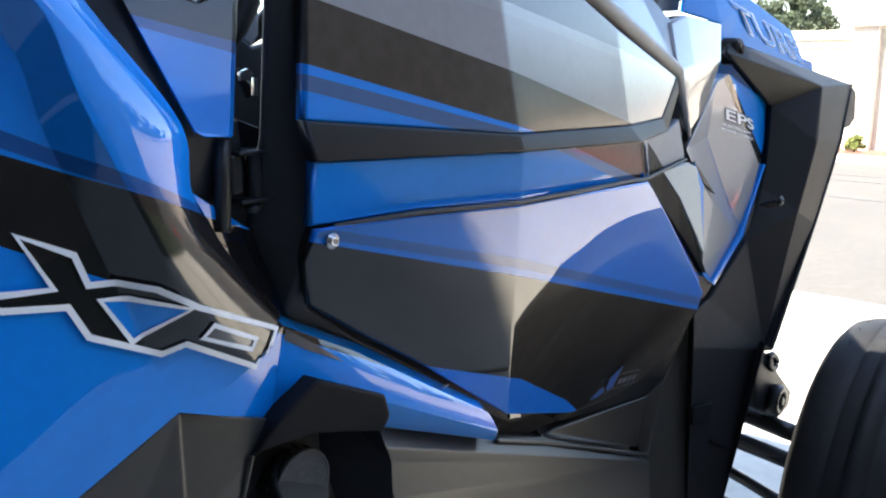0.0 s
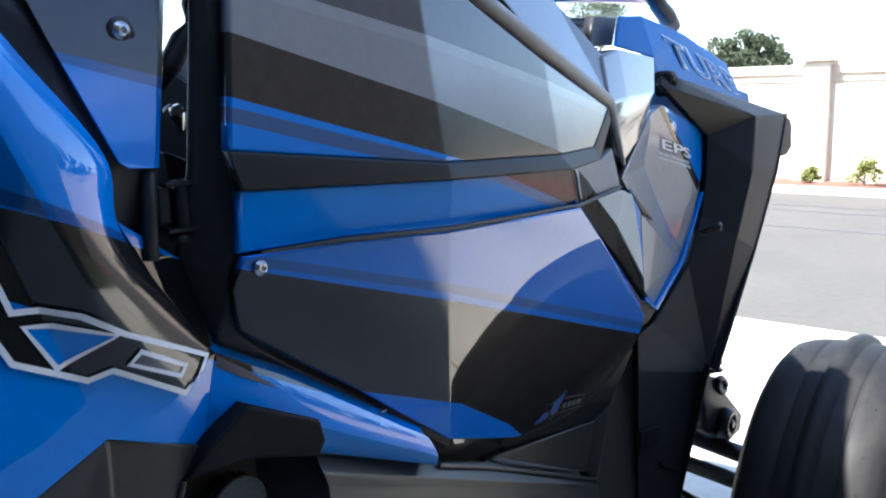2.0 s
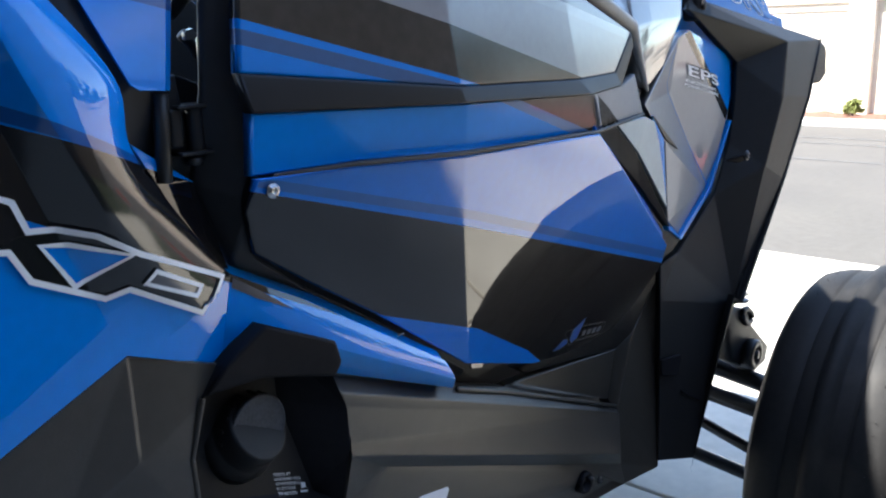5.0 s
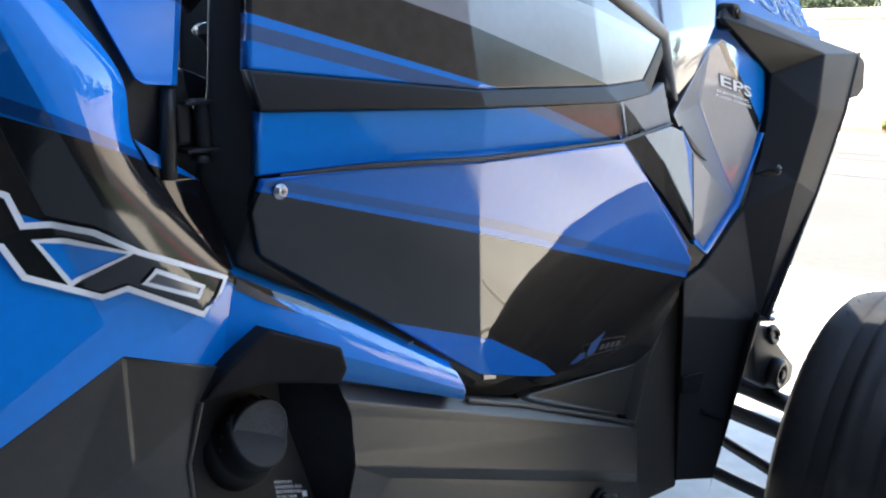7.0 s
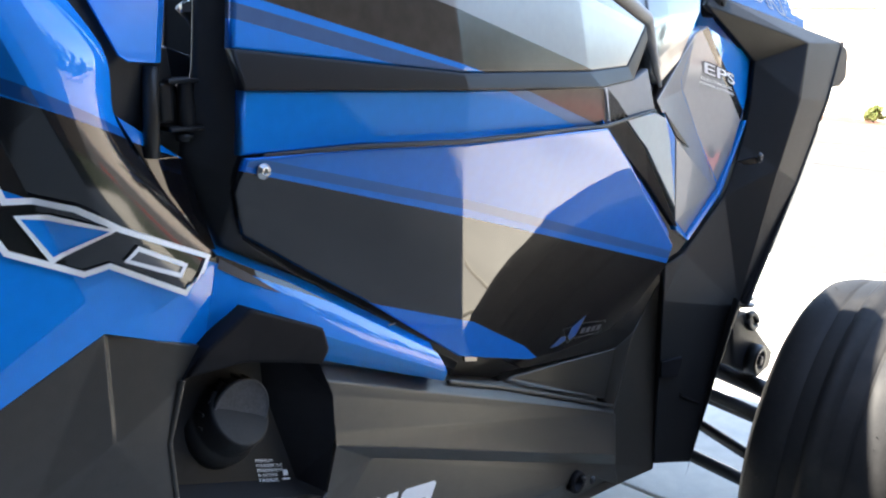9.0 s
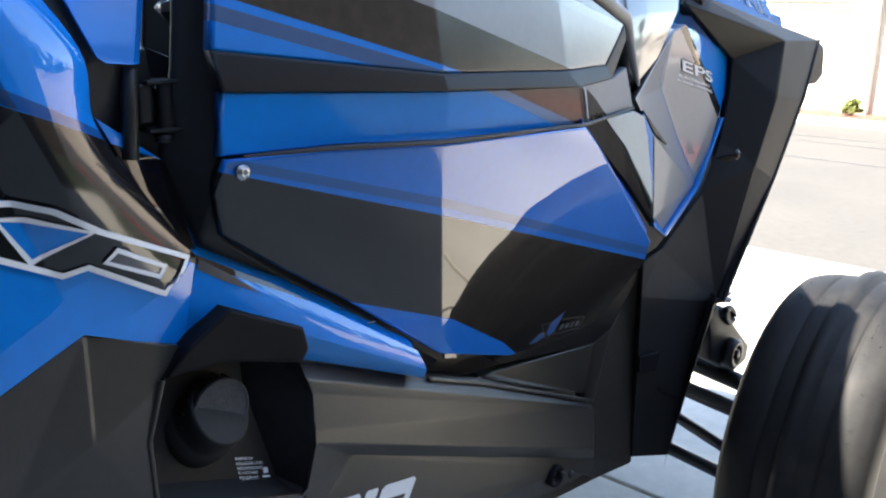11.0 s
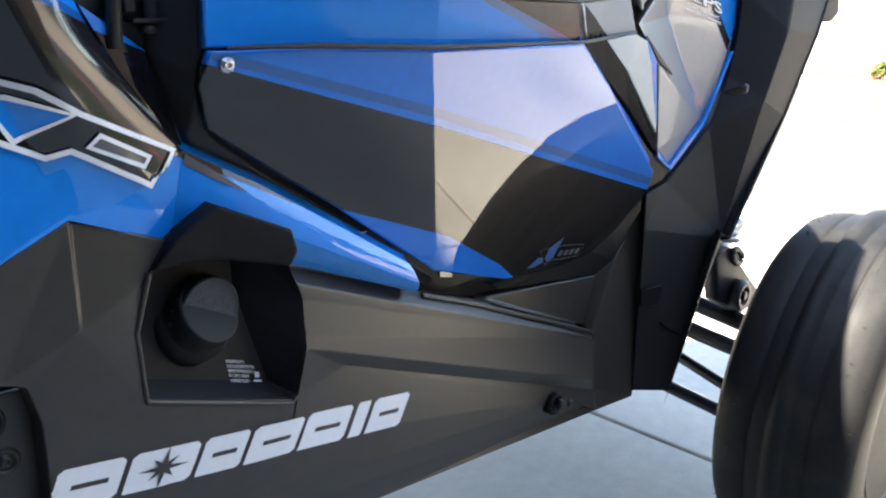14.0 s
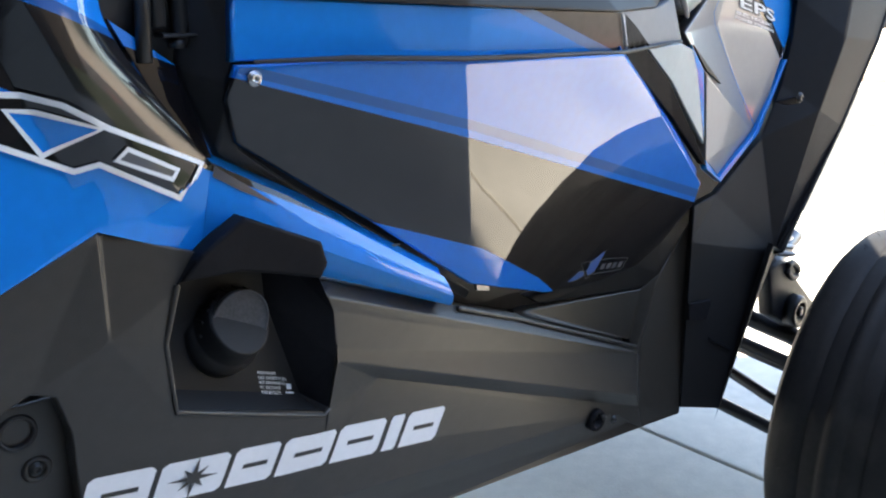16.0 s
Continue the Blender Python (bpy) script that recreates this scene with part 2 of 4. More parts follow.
def box_bm(lo, hi, bevel=0.0, bm=None):
    bm = bm or bmesh.new()
    geo = bmesh.ops.create_cube(bm, size=1)["verts"]
    for v in geo:
        v.co = Vector(((lo[i] + hi[i]) / 2 + v.co[i] * (hi[i] - lo[i]) for i in range(3)))
    if bevel:
        es = list({e for v in geo for e in v.link_edges})
        bmesh.ops.bevel(bm, geom=es, offset=bevel, segments=2, profile=0.5, affect="EDGES", clamp_overlap=True)
    return bm


from mathutils.bvhtree import BVHTree


def decal(name, outlines, onto, mat, parent, lift=0.0012, label="", fine=0.012):
    """Thin vinyl cut to outlines in x, z and laid on the outer side of a panel."""
    dep = bpy.context.evaluated_depsgraph_get()
    tree = BVHTree.FromObject(onto, dep)
    bm = bmesh.new()
    for o in outlines:
        f = bm.faces.new([bm.verts.new((x, 0, z)) for x, z in o])
    bmesh.ops.triangulate(bm, faces=bm.faces[:])
    for _ in range(6):
        long = [e for e in bm.edges if e.calc_length() > fine]
        if not long:
            break
        bmesh.ops.subdivide_edges(bm, edges=long, cuts=1)
        bmesh.ops.triangulate(bm, faces=bm.faces[:])
    for v in bm.verts:
        hit, nor, _, _ = tree.ray_cast(Vector((v.co.x, 0.2, v.co.z)), Vector((0, 1, 0)))
        v.co.y = (hit.y if hit else 0.62) - lift
    bm.normal_update()
    bad = [f for f in bm.faces if f.normal.y > 0]
    bmesh.ops.reverse_faces(bm, faces=bad)
    return part(name, bm, mat, parent, label)


def strokes(points, w, closed=False):
    """Quads that follow a broken line in x, z with the width w and mitred joints."""
    pts = [Vector(p) for p in points]
    n = len(pts)
    off = []
    for i, p in enumerate(pts):
        prev = pts[i - 1] if i or closed else None
        nxt = pts[(i + 1) % n] if i < n - 1 or closed else None
        d1 = (p - prev).normalized() if prev is not None else (nxt - p).normalized()
        d2 = (nxt - p).normalized() if nxt is not None else d1
        n1, n2 = Vector((-d1.y, d1.x)), Vector((-d2.y, d2.x))
        m = (n1 + n2)
        m = m.normalized() if m.length > 1e-4 else n1
        off.append(m * (w / 2 / max(0.7, m.dot(n1))))
    quads = []
    for i in range(n if closed else n - 1):
        j = (i + 1) % n
        quads.append([tuple(pts[i] + off[i]), tuple(pts[j] + off[j]), tuple(pts[j] - off[j]), tuple(pts[i] - off[i])])
    return quads


def words(name, text, a, b, height, onto, mat, parent, lift=0.0014, swell=0.0, label="", lean=0.0):
    """Words laid on the outer side of a panel, from a to b (x, z) along the foot of the letters."""
    cu = bpy.data.curves.new(name, "FONT")
    cu.body, cu.size, cu.offset, cu.shear, cu.resolution_u = text, 1.0, swell, lean, 3
    tmp = new(name + "_curve", cu)
    dep = bpy.context.evaluated_depsgraph_get()
    me = bpy.data.meshes.new_from_object(tmp.evaluated_get(dep))
    bpy.data.objects.remove(tmp)
    tree = BVHTree.FromObject(onto, dep)
    left, right = min(v.co.x for v in me.vertices), max(v.co.x for v in me.vertices)
    bm = bmesh.new()
    bm.from_mesh(me)
    bpy.data.meshes.remove(me)
    off = []
    for v in bm.verts:
        u, h = (v.co.x - left) / (right - left), v.co.y / 0.69 * height
        x, z = a[0] + (b[0] - a[0]) * u, a[1] + (b[1] - a[1]) * u + h
        spot, _, _, _ = tree.ray_cast(Vector((x, 0.2, z)), Vector((0, 1, 0)))
        if spot is None:
            off.append(v)
        v.co = Vector((x, (spot.y if spot else 0.65) - lift, z))
    bmesh.ops.delete(bm, geom=off, context="VERTS")
    bm.normal_update()
    bmesh.ops.reverse_faces(bm, faces=[f for f in bm.faces if f.normal.y > 0])
    return part(name, bm, mat, parent, label, smooth=False)


# ---- setting ----
bm = bmesh.new()
bmesh.ops.create_grid(bm, x_segments=8, y_segments=8, size=1500)
ground = tagged(link_mesh("ground", bm, EARTH), "dry bare earth reaching to the horizon", "ground", kind="structure")
ground.location.z = -0.16

EDGE, KERB_X, WALL_X = 4.84, 12.12, 13.1
road = tagged(link_mesh("road", box_bm((EDGE, -90, -0.3), (KERB_X - 0.45, 90, -0.012)), ROAD), "pale worn asphalt street with tar-sealed cracks", "road", kind="structure")
random.seed(4)
for x0, amp in ((8.6, 0.08), (9.9, 0.05), (10.4, 0.05)):
    bm = bmesh.new()
    prev = None
    for i in range(90):
        y = -8 + i * 0.25
        x = x0 + amp * noise.noise(Vector((y * 0.7, x0, 0))) + 0.02 * noise.noise(Vector((y * 5, x0, 3)))
        w = 0.022 + 0.012 * noise.noise(Vector((y * 3, x0, 7)))
        now = [bm.verts.new((x - w, y, -0.008)), bm.verts.new((x + w, y, -0.008))]
        if prev:
            bm.faces.new((prev[0], prev[1], now[1], now[0]))
        prev = now
    bmesh.ops.recalc_face_normals(bm, faces=bm.faces[:])
    part("tar_line", bm, TAR, road, "dark tar crack seal", smooth=False)
driveway = tagged(new("driveway"), "pale concrete driveway of large slabs with narrow joints", "driveway", kind="structure")
xs = [-2.0, -1.0, 2.0, EDGE - 0.01]
ys = [-1.15, 0.05, 3.1, 6.2, 9.2]
for x0, x1 in zip(xs, xs[1:]):
    for y0, y1 in zip(ys, ys[1:]):
        part("slab", box_bm((x0 + 0.006, y0 + 0.006, -0.12), (x1 - 0.006, y1 - 0.006, 0.0), 0.006), CONCRETE, driveway, smooth=False)
part("joint_bed", box_bm((xs[0], ys[0], -0.13), (xs[-1], ys[-1], -0.02)), TAR, driveway, smooth=False)
kerb = tagged(link_mesh("kerb", box_bm((KERB_X - 0.45, -90, -0.3), (KERB_X, 90, 0.05), 0.015), KERB), "pale concrete kerb and gutter along the street", "kerb", kind="structure")
bm = bmesh.new()
bmesh.ops.create_grid(bm, x_segments=10, y_segments=400, size=0.5)
for v in bm.verts:
    v.co = Vector((KERB_X + 0.5 + v.co.x * 1.0, v.co.y * 60, 0.035 + 0.04 * noise.noise(Vector((v.co.x * 7, v.co.y * 300, 2)))))
tagged(link_mesh("mulch_bed", bm, MULCH, smooth=True), "reddish brown bark mulch strip below the wall", "mulch", kind="structure")

WALL_H = 1.66
wall = tagged(link_mesh("boundary_wall", box_bm((WALL_X, -60, 0), (WALL_X + 0.18, 60, WALL_H), 0.01), STUCCO), "cream stucco boundary wall with moulded top rails", "wall", kind="structure")
part("top_rail", box_bm((WALL_X - 0.035, -60, WALL_H - 0.11), (WALL_X - 0.001, 60, WALL_H + 0.02), 0.01), STUCCO, wall, smooth=False)
part("lower_rail", box_bm((WALL_X - 0.02, -60, WALL_H - 0.215), (WALL_X - 0.001, 60, WALL_H - 0.19), 0.004), STUCCO, wall, smooth=False)
for i in range(-6, 7):
    y = 3.62 + i * 4.9
    pil = part("pilaster", box_bm((WALL_X - 0.14, y - 0.17, 0), (WALL_X + 0.3, y + 0.17, WALL_H + 0.06), 0.008), STUCCO, wall, smooth=False)
    part("cap", box_bm((WALL_X - 0.20, y - 0.25, WALL_H + 0.06), (WALL_X + 0.36, y + 0.25, WALL_H + 0.12), 0.015), STUCCO, pil, smooth=False)

# plain enclosure behind and beside the driveway, out of view
# unseen house front; height and angle place its shadow edge on the slabs
house = tagged(link_mesh("unseen_house_wall", box_bm((-0.3, -18, -0.1), (0.0, 18, 7.6), 0.01), HOUSE), "plain dark house front, out of view, added to shade the driveway", "wall", kind="structure")
house.location, house.rotation_euler = (-2.03, 0.0, 0.0), (0, 0, math.atan(0.31))
# unseen turf, its tone set for dark reflections in the body side
tagged(link_mesh("unseen_side_yard", box_bm((-2.0, -3.0, -0.14), (EDGE - 0.01, -1.16, -0.015)), SOIL), "dark mottled turf, out of view, added to keep side reflections dark", "turf", kind="structure")
# unseen red block, added only to give the door its red reflection
block_bm = box_bm((5.72, -2.45, -0.012), (5.90, -1.55, 0.11), 0.03)
red_block = tagged(link_mesh("red_block", block_bm, RED_BLOCK, smooth=True, weighted=True), "red block standing in for an unseen red thing, reflected in the door", "wheel stop")
# unseen fence; its height and brown are set for the panels' reflections
fence = tagged(link_mesh("reflected_fence", box_bm((-2.0, -3.15, -0.1), (EDGE - 0.05, -3.0, 3.05), 0.01), FENCE), "plain brown fence, out of view, added for dark side reflections", "fence", kind="structure")


def leaf_cloud(bm, centre, size, count, leaf, rng):
    """Many small leaves in uneven clumps about a centre."""
    for _ in range(count):
        d = Vector((rng.gauss(0, 1), rng.gauss(0, 1), rng.gauss(0, 1))).normalized() * (rng.random() ** 0.4)
        p = Vector(centre) + Vector((d.x * size[0], d.y * size[1], d.z * size[2]))
        a = Vector((rng.gauss(0, 1), rng.gauss(0, 1), rng.gauss(0, 1))).normalized()
        b = a.cross(Vector((rng.gauss(0, 1), rng.gauss(0, 1), rng.gauss(0, 1)))).normalized()
        s = leaf * rng.uniform(0.6, 1.3)
        bm.faces.new([bm.verts.new(p + a * s), bm.verts.new(p + b * s * 0.45), bm.verts.new(p - a * s), bm.verts.new(p - b * s * 0.45)])


def tree(x, y, height, spread, seed, low=0.62, leaf=0.05):
    rng = random.Random(seed)
    t = tagged(new("tree"), "round-crowned green tree beyond the wall", "tree", "trees beyond the wall")
    t.location = (x, y, -0.16)
    bm = tube_bm([(0, 0, 0), (0.05, 0.02, height * 0.3), (0.02, -0.05, height * 0.6)], [0.2, 0.15, 0.09], 10)
    for k in range(7):
        a = k * 0.9 + rng.random()
        z0 = height * rng.uniform(0.3, 0.5)
        tube_bm([(0.03, 0, z0), (math.cos(a) * spread * 0.35, math.sin(a) * spread * 0.35, z0 + height * 0.18),
                 (math.cos(a) * spread * 0.75, math.sin(a) * spread * 0.75, z0 + height * 0.3)], [0.08, 0.05, 0.02], 8, bm)
    part("trunk", bm, BARK, t)
    bm = bmesh.new()
    for k in range(40):
        a, r = rng.uniform(0, 6.283), spread * math.sqrt(rng.random()) * 0.9
        z = height * (low + (0.94 - low) * rng.random() * (1 - (r / spread) ** 2 * 0.7))
        leaf_cloud(bm, (math.cos(a) * r, math.sin(a) * r, z), (spread * 0.22, spread * 0.22, height * 0.06), 330, leaf, rng)
    part("crown", bm, LEAF, t, smooth=False)
    return t


tree(22.5, 8.15, 3.3, 1.15, 3)
tree(34.0, 19.5, 6.4, 3.2, 9)
tree(30.0, 24.0, 6.0, 3.0, 12)
# trees out of view, added as dark reflections for the upper door panel
for k, (x, y, h, w) in enumerate(((20.5, -11.6, 5.6, 2.7), (21.5, -14.8, 7.0, 3.0), (20.0, -18.0, 6.6, 2.9), (22.0, -21.6, 7.4, 3.2), (21.0, -25.2, 6.8, 3.0), (20.3, -8.3, 4.5, 2.2), (20.8, -5.4, 3.7, 1.7), (20.2, -3.0, 2.9, 1.3))):
    tree(x, y, h, w, 31 + k, 0.34, 0.11)


def shrub(y, size, seed):
    rng = random.Random(seed)
    s = tagged(new("shrub"), "small yellow-green shrub planted in bark mulch", "shrub", "shrubs along the wall")
    s.location = (WALL_X - 0.45, y, 0.02)
    bm = tube_bm([(0, 0, -0.02), (0.01, 0, size * 0.4)], [0.012, 0.008], 6)
    for k in range(5):
        a = k * 1.3 + rng.random()
        tube_bm([(0, 0, size * 0.1), (math.cos(a) * size * 0.35, math.sin(a) * size * 0.35, size * 0.55)], [0.008, 0.004], 6, bm)
    part("stem", bm, BARK, s)
    bm = bmesh.new()
    for k in range(12):
        a, r = rng.uniform(0, 6.283), size * 0.45 * math.sqrt(rng.random())
        leaf_cloud(bm, (math.cos(a) * r, math.sin(a) * r, size * rng.uniform(0.25, 0.85)), (size * 0.2,) * 3, 60, 0.028, rng)
    part("foliage", bm, SHRUB, s, smooth=False)
    return s


for i, (y, size) in enumerate(((3.54, 0.26), (2.84, 0.42), (1.4, 0.36), (5.2, 0.3), (0.0, 0.33))):
    shrub(y, size, 20 + i)

power_line = tagged(new("power_line"), "pair of dark overhead utility wires between poles", "power line")
power_line.location = (0, 0, -0.16)
for x, y in ((22.0, -25.0), (131.0, 46.0)):
    part("pole", tube_bm([(x, y, 0), (x, y, 5.6)], [0.14, 0.10], 10), BARK, power_line)
for z, side in ((5.16, 0.0), (4.72, 0.6)):
    part("wire", tube_bm([(22.0 + 109.0 * k / 12 + side, -25.0 + 71.0 * k / 12 - side, z + 0.25 * (k / 6 - 1) ** 2) for k in range(13)], 0.045, 6), FRAME, power_line)

# ---- the vehicle ----
car = tagged(new("side_by_side"), "blue and black off-road side-by-side with graphic wrap, parked", "off-road vehicle")
HUB = (1.845, 0.37, 0.372)

# rear fender in three facets, with the long spear below the door
a0, a1, a2, a3 = (0.245, 0.588, 1.272), (0.267, 0.588, 1.206), (0.309, 0.593, 1.095), (0.363, 0.604, 0.971)
b0, b1, b2, b3 = (0.259, 0.568, 1.293), (0.282, 0.563, 1.229), (0.334, 0.569, 1.120), (0.408, 0.606, 0.977)
cm = (0.424, 0.6035, 1.089)
c1, c2, c3, c4 = (0.373, 0.590, 1.208), (0.383, 0.5945, 1.150), (0.460, 0.628, 1.108), (0.481, 0.614, 1.016)
ct, bt, at = (0.268, 0.598, 1.347), (0.193, 0.578, 1.349), (0.172, 0.592, 1.341)
d1, d2, d3 = (0.563, 0.613, 0.973), (0.784, 0.608, 0.836), (0.801, 0.612, 0.792)
e1, e0 = (0.617, 0.620, 0.869), (0.465, 0.617, 0.928)
lt, lb = (-0.25, 0.59, 1.30), (0.148, 0.600, 0.877)
up1, up2 = (0.233, 1.197), (0.438, 1.116)
lo1, lo2 = (0.231, 1.135), (0.469, 1.014)
st1, st2 = (0.235, 1.213), (0.332, 1.168)
sv1, sv2 = (0.234, 1.201), (0.331, 1.158)


def between(p, q, t):
    return tuple(p[i] + (q[i] - p[i]) * t for i in range(3))


def swell(left, right, rise, n=5):
    """Quads from one edge to another, bulging outwards between them."""
    rises = rise if isinstance(rise, tuple) else (rise,) * len(left)
    cols = []
    for k in range(n + 1):
        t = k / n
        cols.append([tuple(v - (h * 4 * t * (1 - t) if i == 1 else 0) for i, v in enumerate(between(p, q, t))) for p, q, h in zip(left, right, rises)])
    return [(c[j], d[j], d[j + 1], c[j + 1]) for c, d in zip(cols, cols[1:]) for j in range(len(left) - 1)]


def curve(pts, n=4):
    """A smooth line through points."""
    p = [Vector(v) for v in pts]
    out = []
    for i in range(len(p) - 1):
        a, b, c, d = p[max(i - 1, 0)], p[i], p[i + 1], p[min(i + 2, len(p) - 1)]
        for k in range(n):
            t = k / n
            out.append(tuple(0.5 * (2 * b + (c - a) * t + (2 * a - 5 * b + 4 * c - d) * t * t + (3 * b - a - 3 * c + d) * t ** 3)))
    return out + [tuple(p[-1])]


def fender_paint(c):
    if not above(c, up1, up2):
        return 1 if above(c, lo1, lo2) else 0
    return 2 if above(c, sv1, sv2) and not above(c, st1, st2) else 0


line_a = curve((at, a0, a1, a2, between(a2, a3, 0.5), a3), 7)
line_b = curve((bt, b0, b1, b2, between(b2, b3, 0.5), b3), 7)
line_c = curve((ct, between(ct, c1, 0.45), c1, c2, cm, c4), 7)
spear_top = [c4, between(c4, d1, 0.5), d1, between(d1, d2, 0.5), d2]
spear_low = [e0, between(e0, e1, 0.5), e1, between(e1, d3, 0.5), d3]
spear_crest = [(x, y - h, z) for (x, y, z), h in zip([between(p, q, 0.60) for p, q in zip(spear_top, spear_low)], (0.0005, 0.013, 0.018, 0.017, 0.010))]
fender = panel("rear_fender", [
    (lt, *line_a, lb),
    *swell(line_a, line_b, 0.0, 1), *swell(line_b, line_c, 0.0075, 14),
    (a3, b3, e0), (b3, c4, e0), *swell(spear_top, spear_crest, (0.0, 0.0018, 0.0022, 0.0022, 0.0018), 8), *swell(spear_crest, spear_low, (0.0, 0.001, 0.0018, 0.0018, 0.0012), 6)],
    [FENDER_BLUE, FENDER_BLACK, NAVY], car, "glossy blue rear fender with black and navy graphics",
    [(up1, up2), (lo1, lo2), (st1, st2), (sv1, sv2)], fender_paint, thick=0.03, bevel=0.003, soft=13, merge=0.02)

decal("grey_flash", [[(0.483, 1.013), (0.514, 0.992), (0.549, 0.965), (0.508, 0.986), (0.481, 1.003)]], fender, SLATE, fender, 0.0012, "grey flash on the spear")
panel("spear_lip", [((0.478, 0.636, 1.028), (0.500, 0.636, 1.019), (0.600, 0.636, 0.963), (0.792, 0.628, 0.842), (0.784, 0.612, 0.835), (0.565, 0.617, 0.972), (0.481, 0.617, 1.014))], FENDER_BLUE, fender, "blue upper lip of the spear", thick=0.01, bevel=0.0015)
panel("fender_tail", [((0.397, 0.620, 1.150), c3, (0.495, 0.628, 1.003), (0.468, 0.622, 1.027), (0.428, 0.620, 1.092))], [BLUE, BLACK, NAVY], car, "blue edge stripe on black", [(up1, up2), (lo1, lo2)],
      lambda c: fender_paint(c), thick=0.006, bevel=0.001)

# clear-coated quarter panel ahead of the fender
quarter_lines = [((0.342, 1.294), (0.441, 1.273)), ((0.343, 1.286), (0.441, 1.263))]
quarter = panel("quarter_panel", [((0.344, 0.648, 1.344), (0.358, 0.632, 1.296), (0.395, 0.606, 1.200), (0.402, 0.604, 1.195), (0.426, 0.604, 1.1935), (0.475, 0.649, 1.367)), ((0.475, 0.649, 1.367), (0.426, 0.604, 1.1935), (0.435, 0.611, 1.193), (0.486, 0.657, 1.368))],
                [SMOKE, BLUE, NAVY], car, "grey and blue glossy quarter panel with bolts", quarter_lines,
                lambda c: 0 if above(c, *quarter_lines[0]) else (2 if above(c, *quarter_lines[1]) else 1), thick=0.002, bevel=0.0008)
panel("quarter_edge", [((0.307, 0.665, 1.351), (0.332, 0.645, 1.276), (0.355, 0.622, 1.214), (0.369, 0.622, 1.169), (0.415, 0.640, 1.109), (0.473, 0.640, 1.100), (0.448, 0.621, 1.206), (0.407, 0.616, 1.204), (0.363, 0.640, 1.298), (0.360, 0.660, 1.356))],
      DARK, car, thick=0.01)

# door
u0, u1, u2, u3 = (0.514, 0.600, 1.408), (0.481, 0.573, 1.205), (0.753, 0.547, 1.178), (0.730, 0.578, 1.437)
u4, u7 = (1.014, 0.560, 1.172), (1.221, 0.598, 1.232)
u5, u9 = (0.994, 0.574, 1.297), (0.836, 0.574, 1.360)
u6 = (1.141, 0.579, 1.175)
g1, g2 = (0.500, 1.309), (1.014, 1.177)
h1, h2 = (0.597, 1.343), (1.024, 1.266)
k1, k2 = (0.493, 1.252), (0.788, 1.179)
n1, n2 = (0.493, 1.243), (0.788, 1.174)
o1, o2 = (0.492, 1.229), (0.665, 1.188)


hh1, hh2 = (0.548, 1.339), (1.024, 1.253)


def upper_paint(c):
    if above(c, h1, h2):
        return 3
    if above(c, hh1, hh2):
        return 5
    if above(c, g1, g2):
        return 4
    if above(c, k1, k2):
        return 1
    if not above(c, n1, n2) and above(c, o1, o2):
        return 2
    return 0


door = part("door", skin([((0.524, 0.660, 1.423), (0.483, 0.655, 1.096), (0.516, 0.665, 1.004), (0.661, 0.680, 0.899), (0.938, 0.700, 0.736), (1.536, 0.700, 0.731), (1.432, 0.680, 1.130), (1.365, 0.680, 1.221), (1.147, 0.680, 1.318), (0.977, 0.680, 1.387), (0.811, 0.680, 1.470))]), DARK, car, "black moulded door shell", smooth=False)
panel("upper_panel", [(u0, u1, u2, u3), (u3, u2, u4, u5, u9), (u5, u4, u6, u7)], [BLUE, CARBON, HAZEBLUE, SLATE, GREY, PALE], door,
      "wrapped upper door panel with grey and blue stripes", [(g1, g2), (h1, h2), (hh1, hh2), (k1, k2), (n1, n2), (o1, o2)], upper_paint, bevel=0.004)
panel("sill_band", [((0.480, 0.571, 1.206), (0.750, 0.544, 1.179), (0.755, 0.541, 1.160), (0.488, 0.567, 1.170)),
                    ((0.750, 0.544, 1.179), (1.009, 0.557, 1.173), (1.032, 0.549, 1.151), (0.755, 0.541, 1.160)),
                    ((1.009, 0.557, 1.173), (1.145, 0.581, 1.176), (1.166, 0.581, 1.155), (1.032, 0.549, 1.151)),
                    ((1.145, 0.581, 1.176), (1.213, 0.594, 1.232), (1.225, 0.596, 1.211), (1.166, 0.581, 1.155))], GUN, door, "charcoal sill band", bevel=0.003)
s5, s6, s7, s8 = (0.490, 0.572, 1.170), (0.764, 0.548, 1.160), (1.046, 0.556, 1.152), (1.179, 0.588, 1.156)
q0, q1, q2, q3, q4 = (0.491, 0.580, 1.112), (0.615, 0.569, 1.112), (0.769, 0.556, 1.104), (1.067, 0.562, 1.100), (1.279, 0.606, 1.105)
w1, w2 = (0.829, 1.157), (0.986, 1.106)
w3, w4 = (0.872, 1.155), (1.030, 1.106)
x1, x2 = (1.046, 1.153), (1.068, 1.097)
blue_band = panel("waist_band", [(s5, s6, q2, q1, q0), (s6, s7, q3, q2), (s7, s8, (1.238, 0.600, 1.169), q4, q3)], [BLUE, BLACK, PALEBLUE, CARBON, TINT], door,
                  "blue waist band with a dark tip", [(w1, w2), (w3, w4), (x1, x2)],
                  lambda c: 4 if above(c, x1, x2) and c[0] > x1[0] - 0.01 else (3 if above(c, w3, w4) and c[0] > w3[0] else (2 if above(c, w1, w2) and c[0] > w1[0] else 0)), bevel=0.003)
decal("tip_strip", [[(1.051, 1.149), (1.075, 1.099), (1.150, 1.101), (1.100, 1.129)]], blue_band, COWL, blue_band, 0.0045, "smooth black strip")
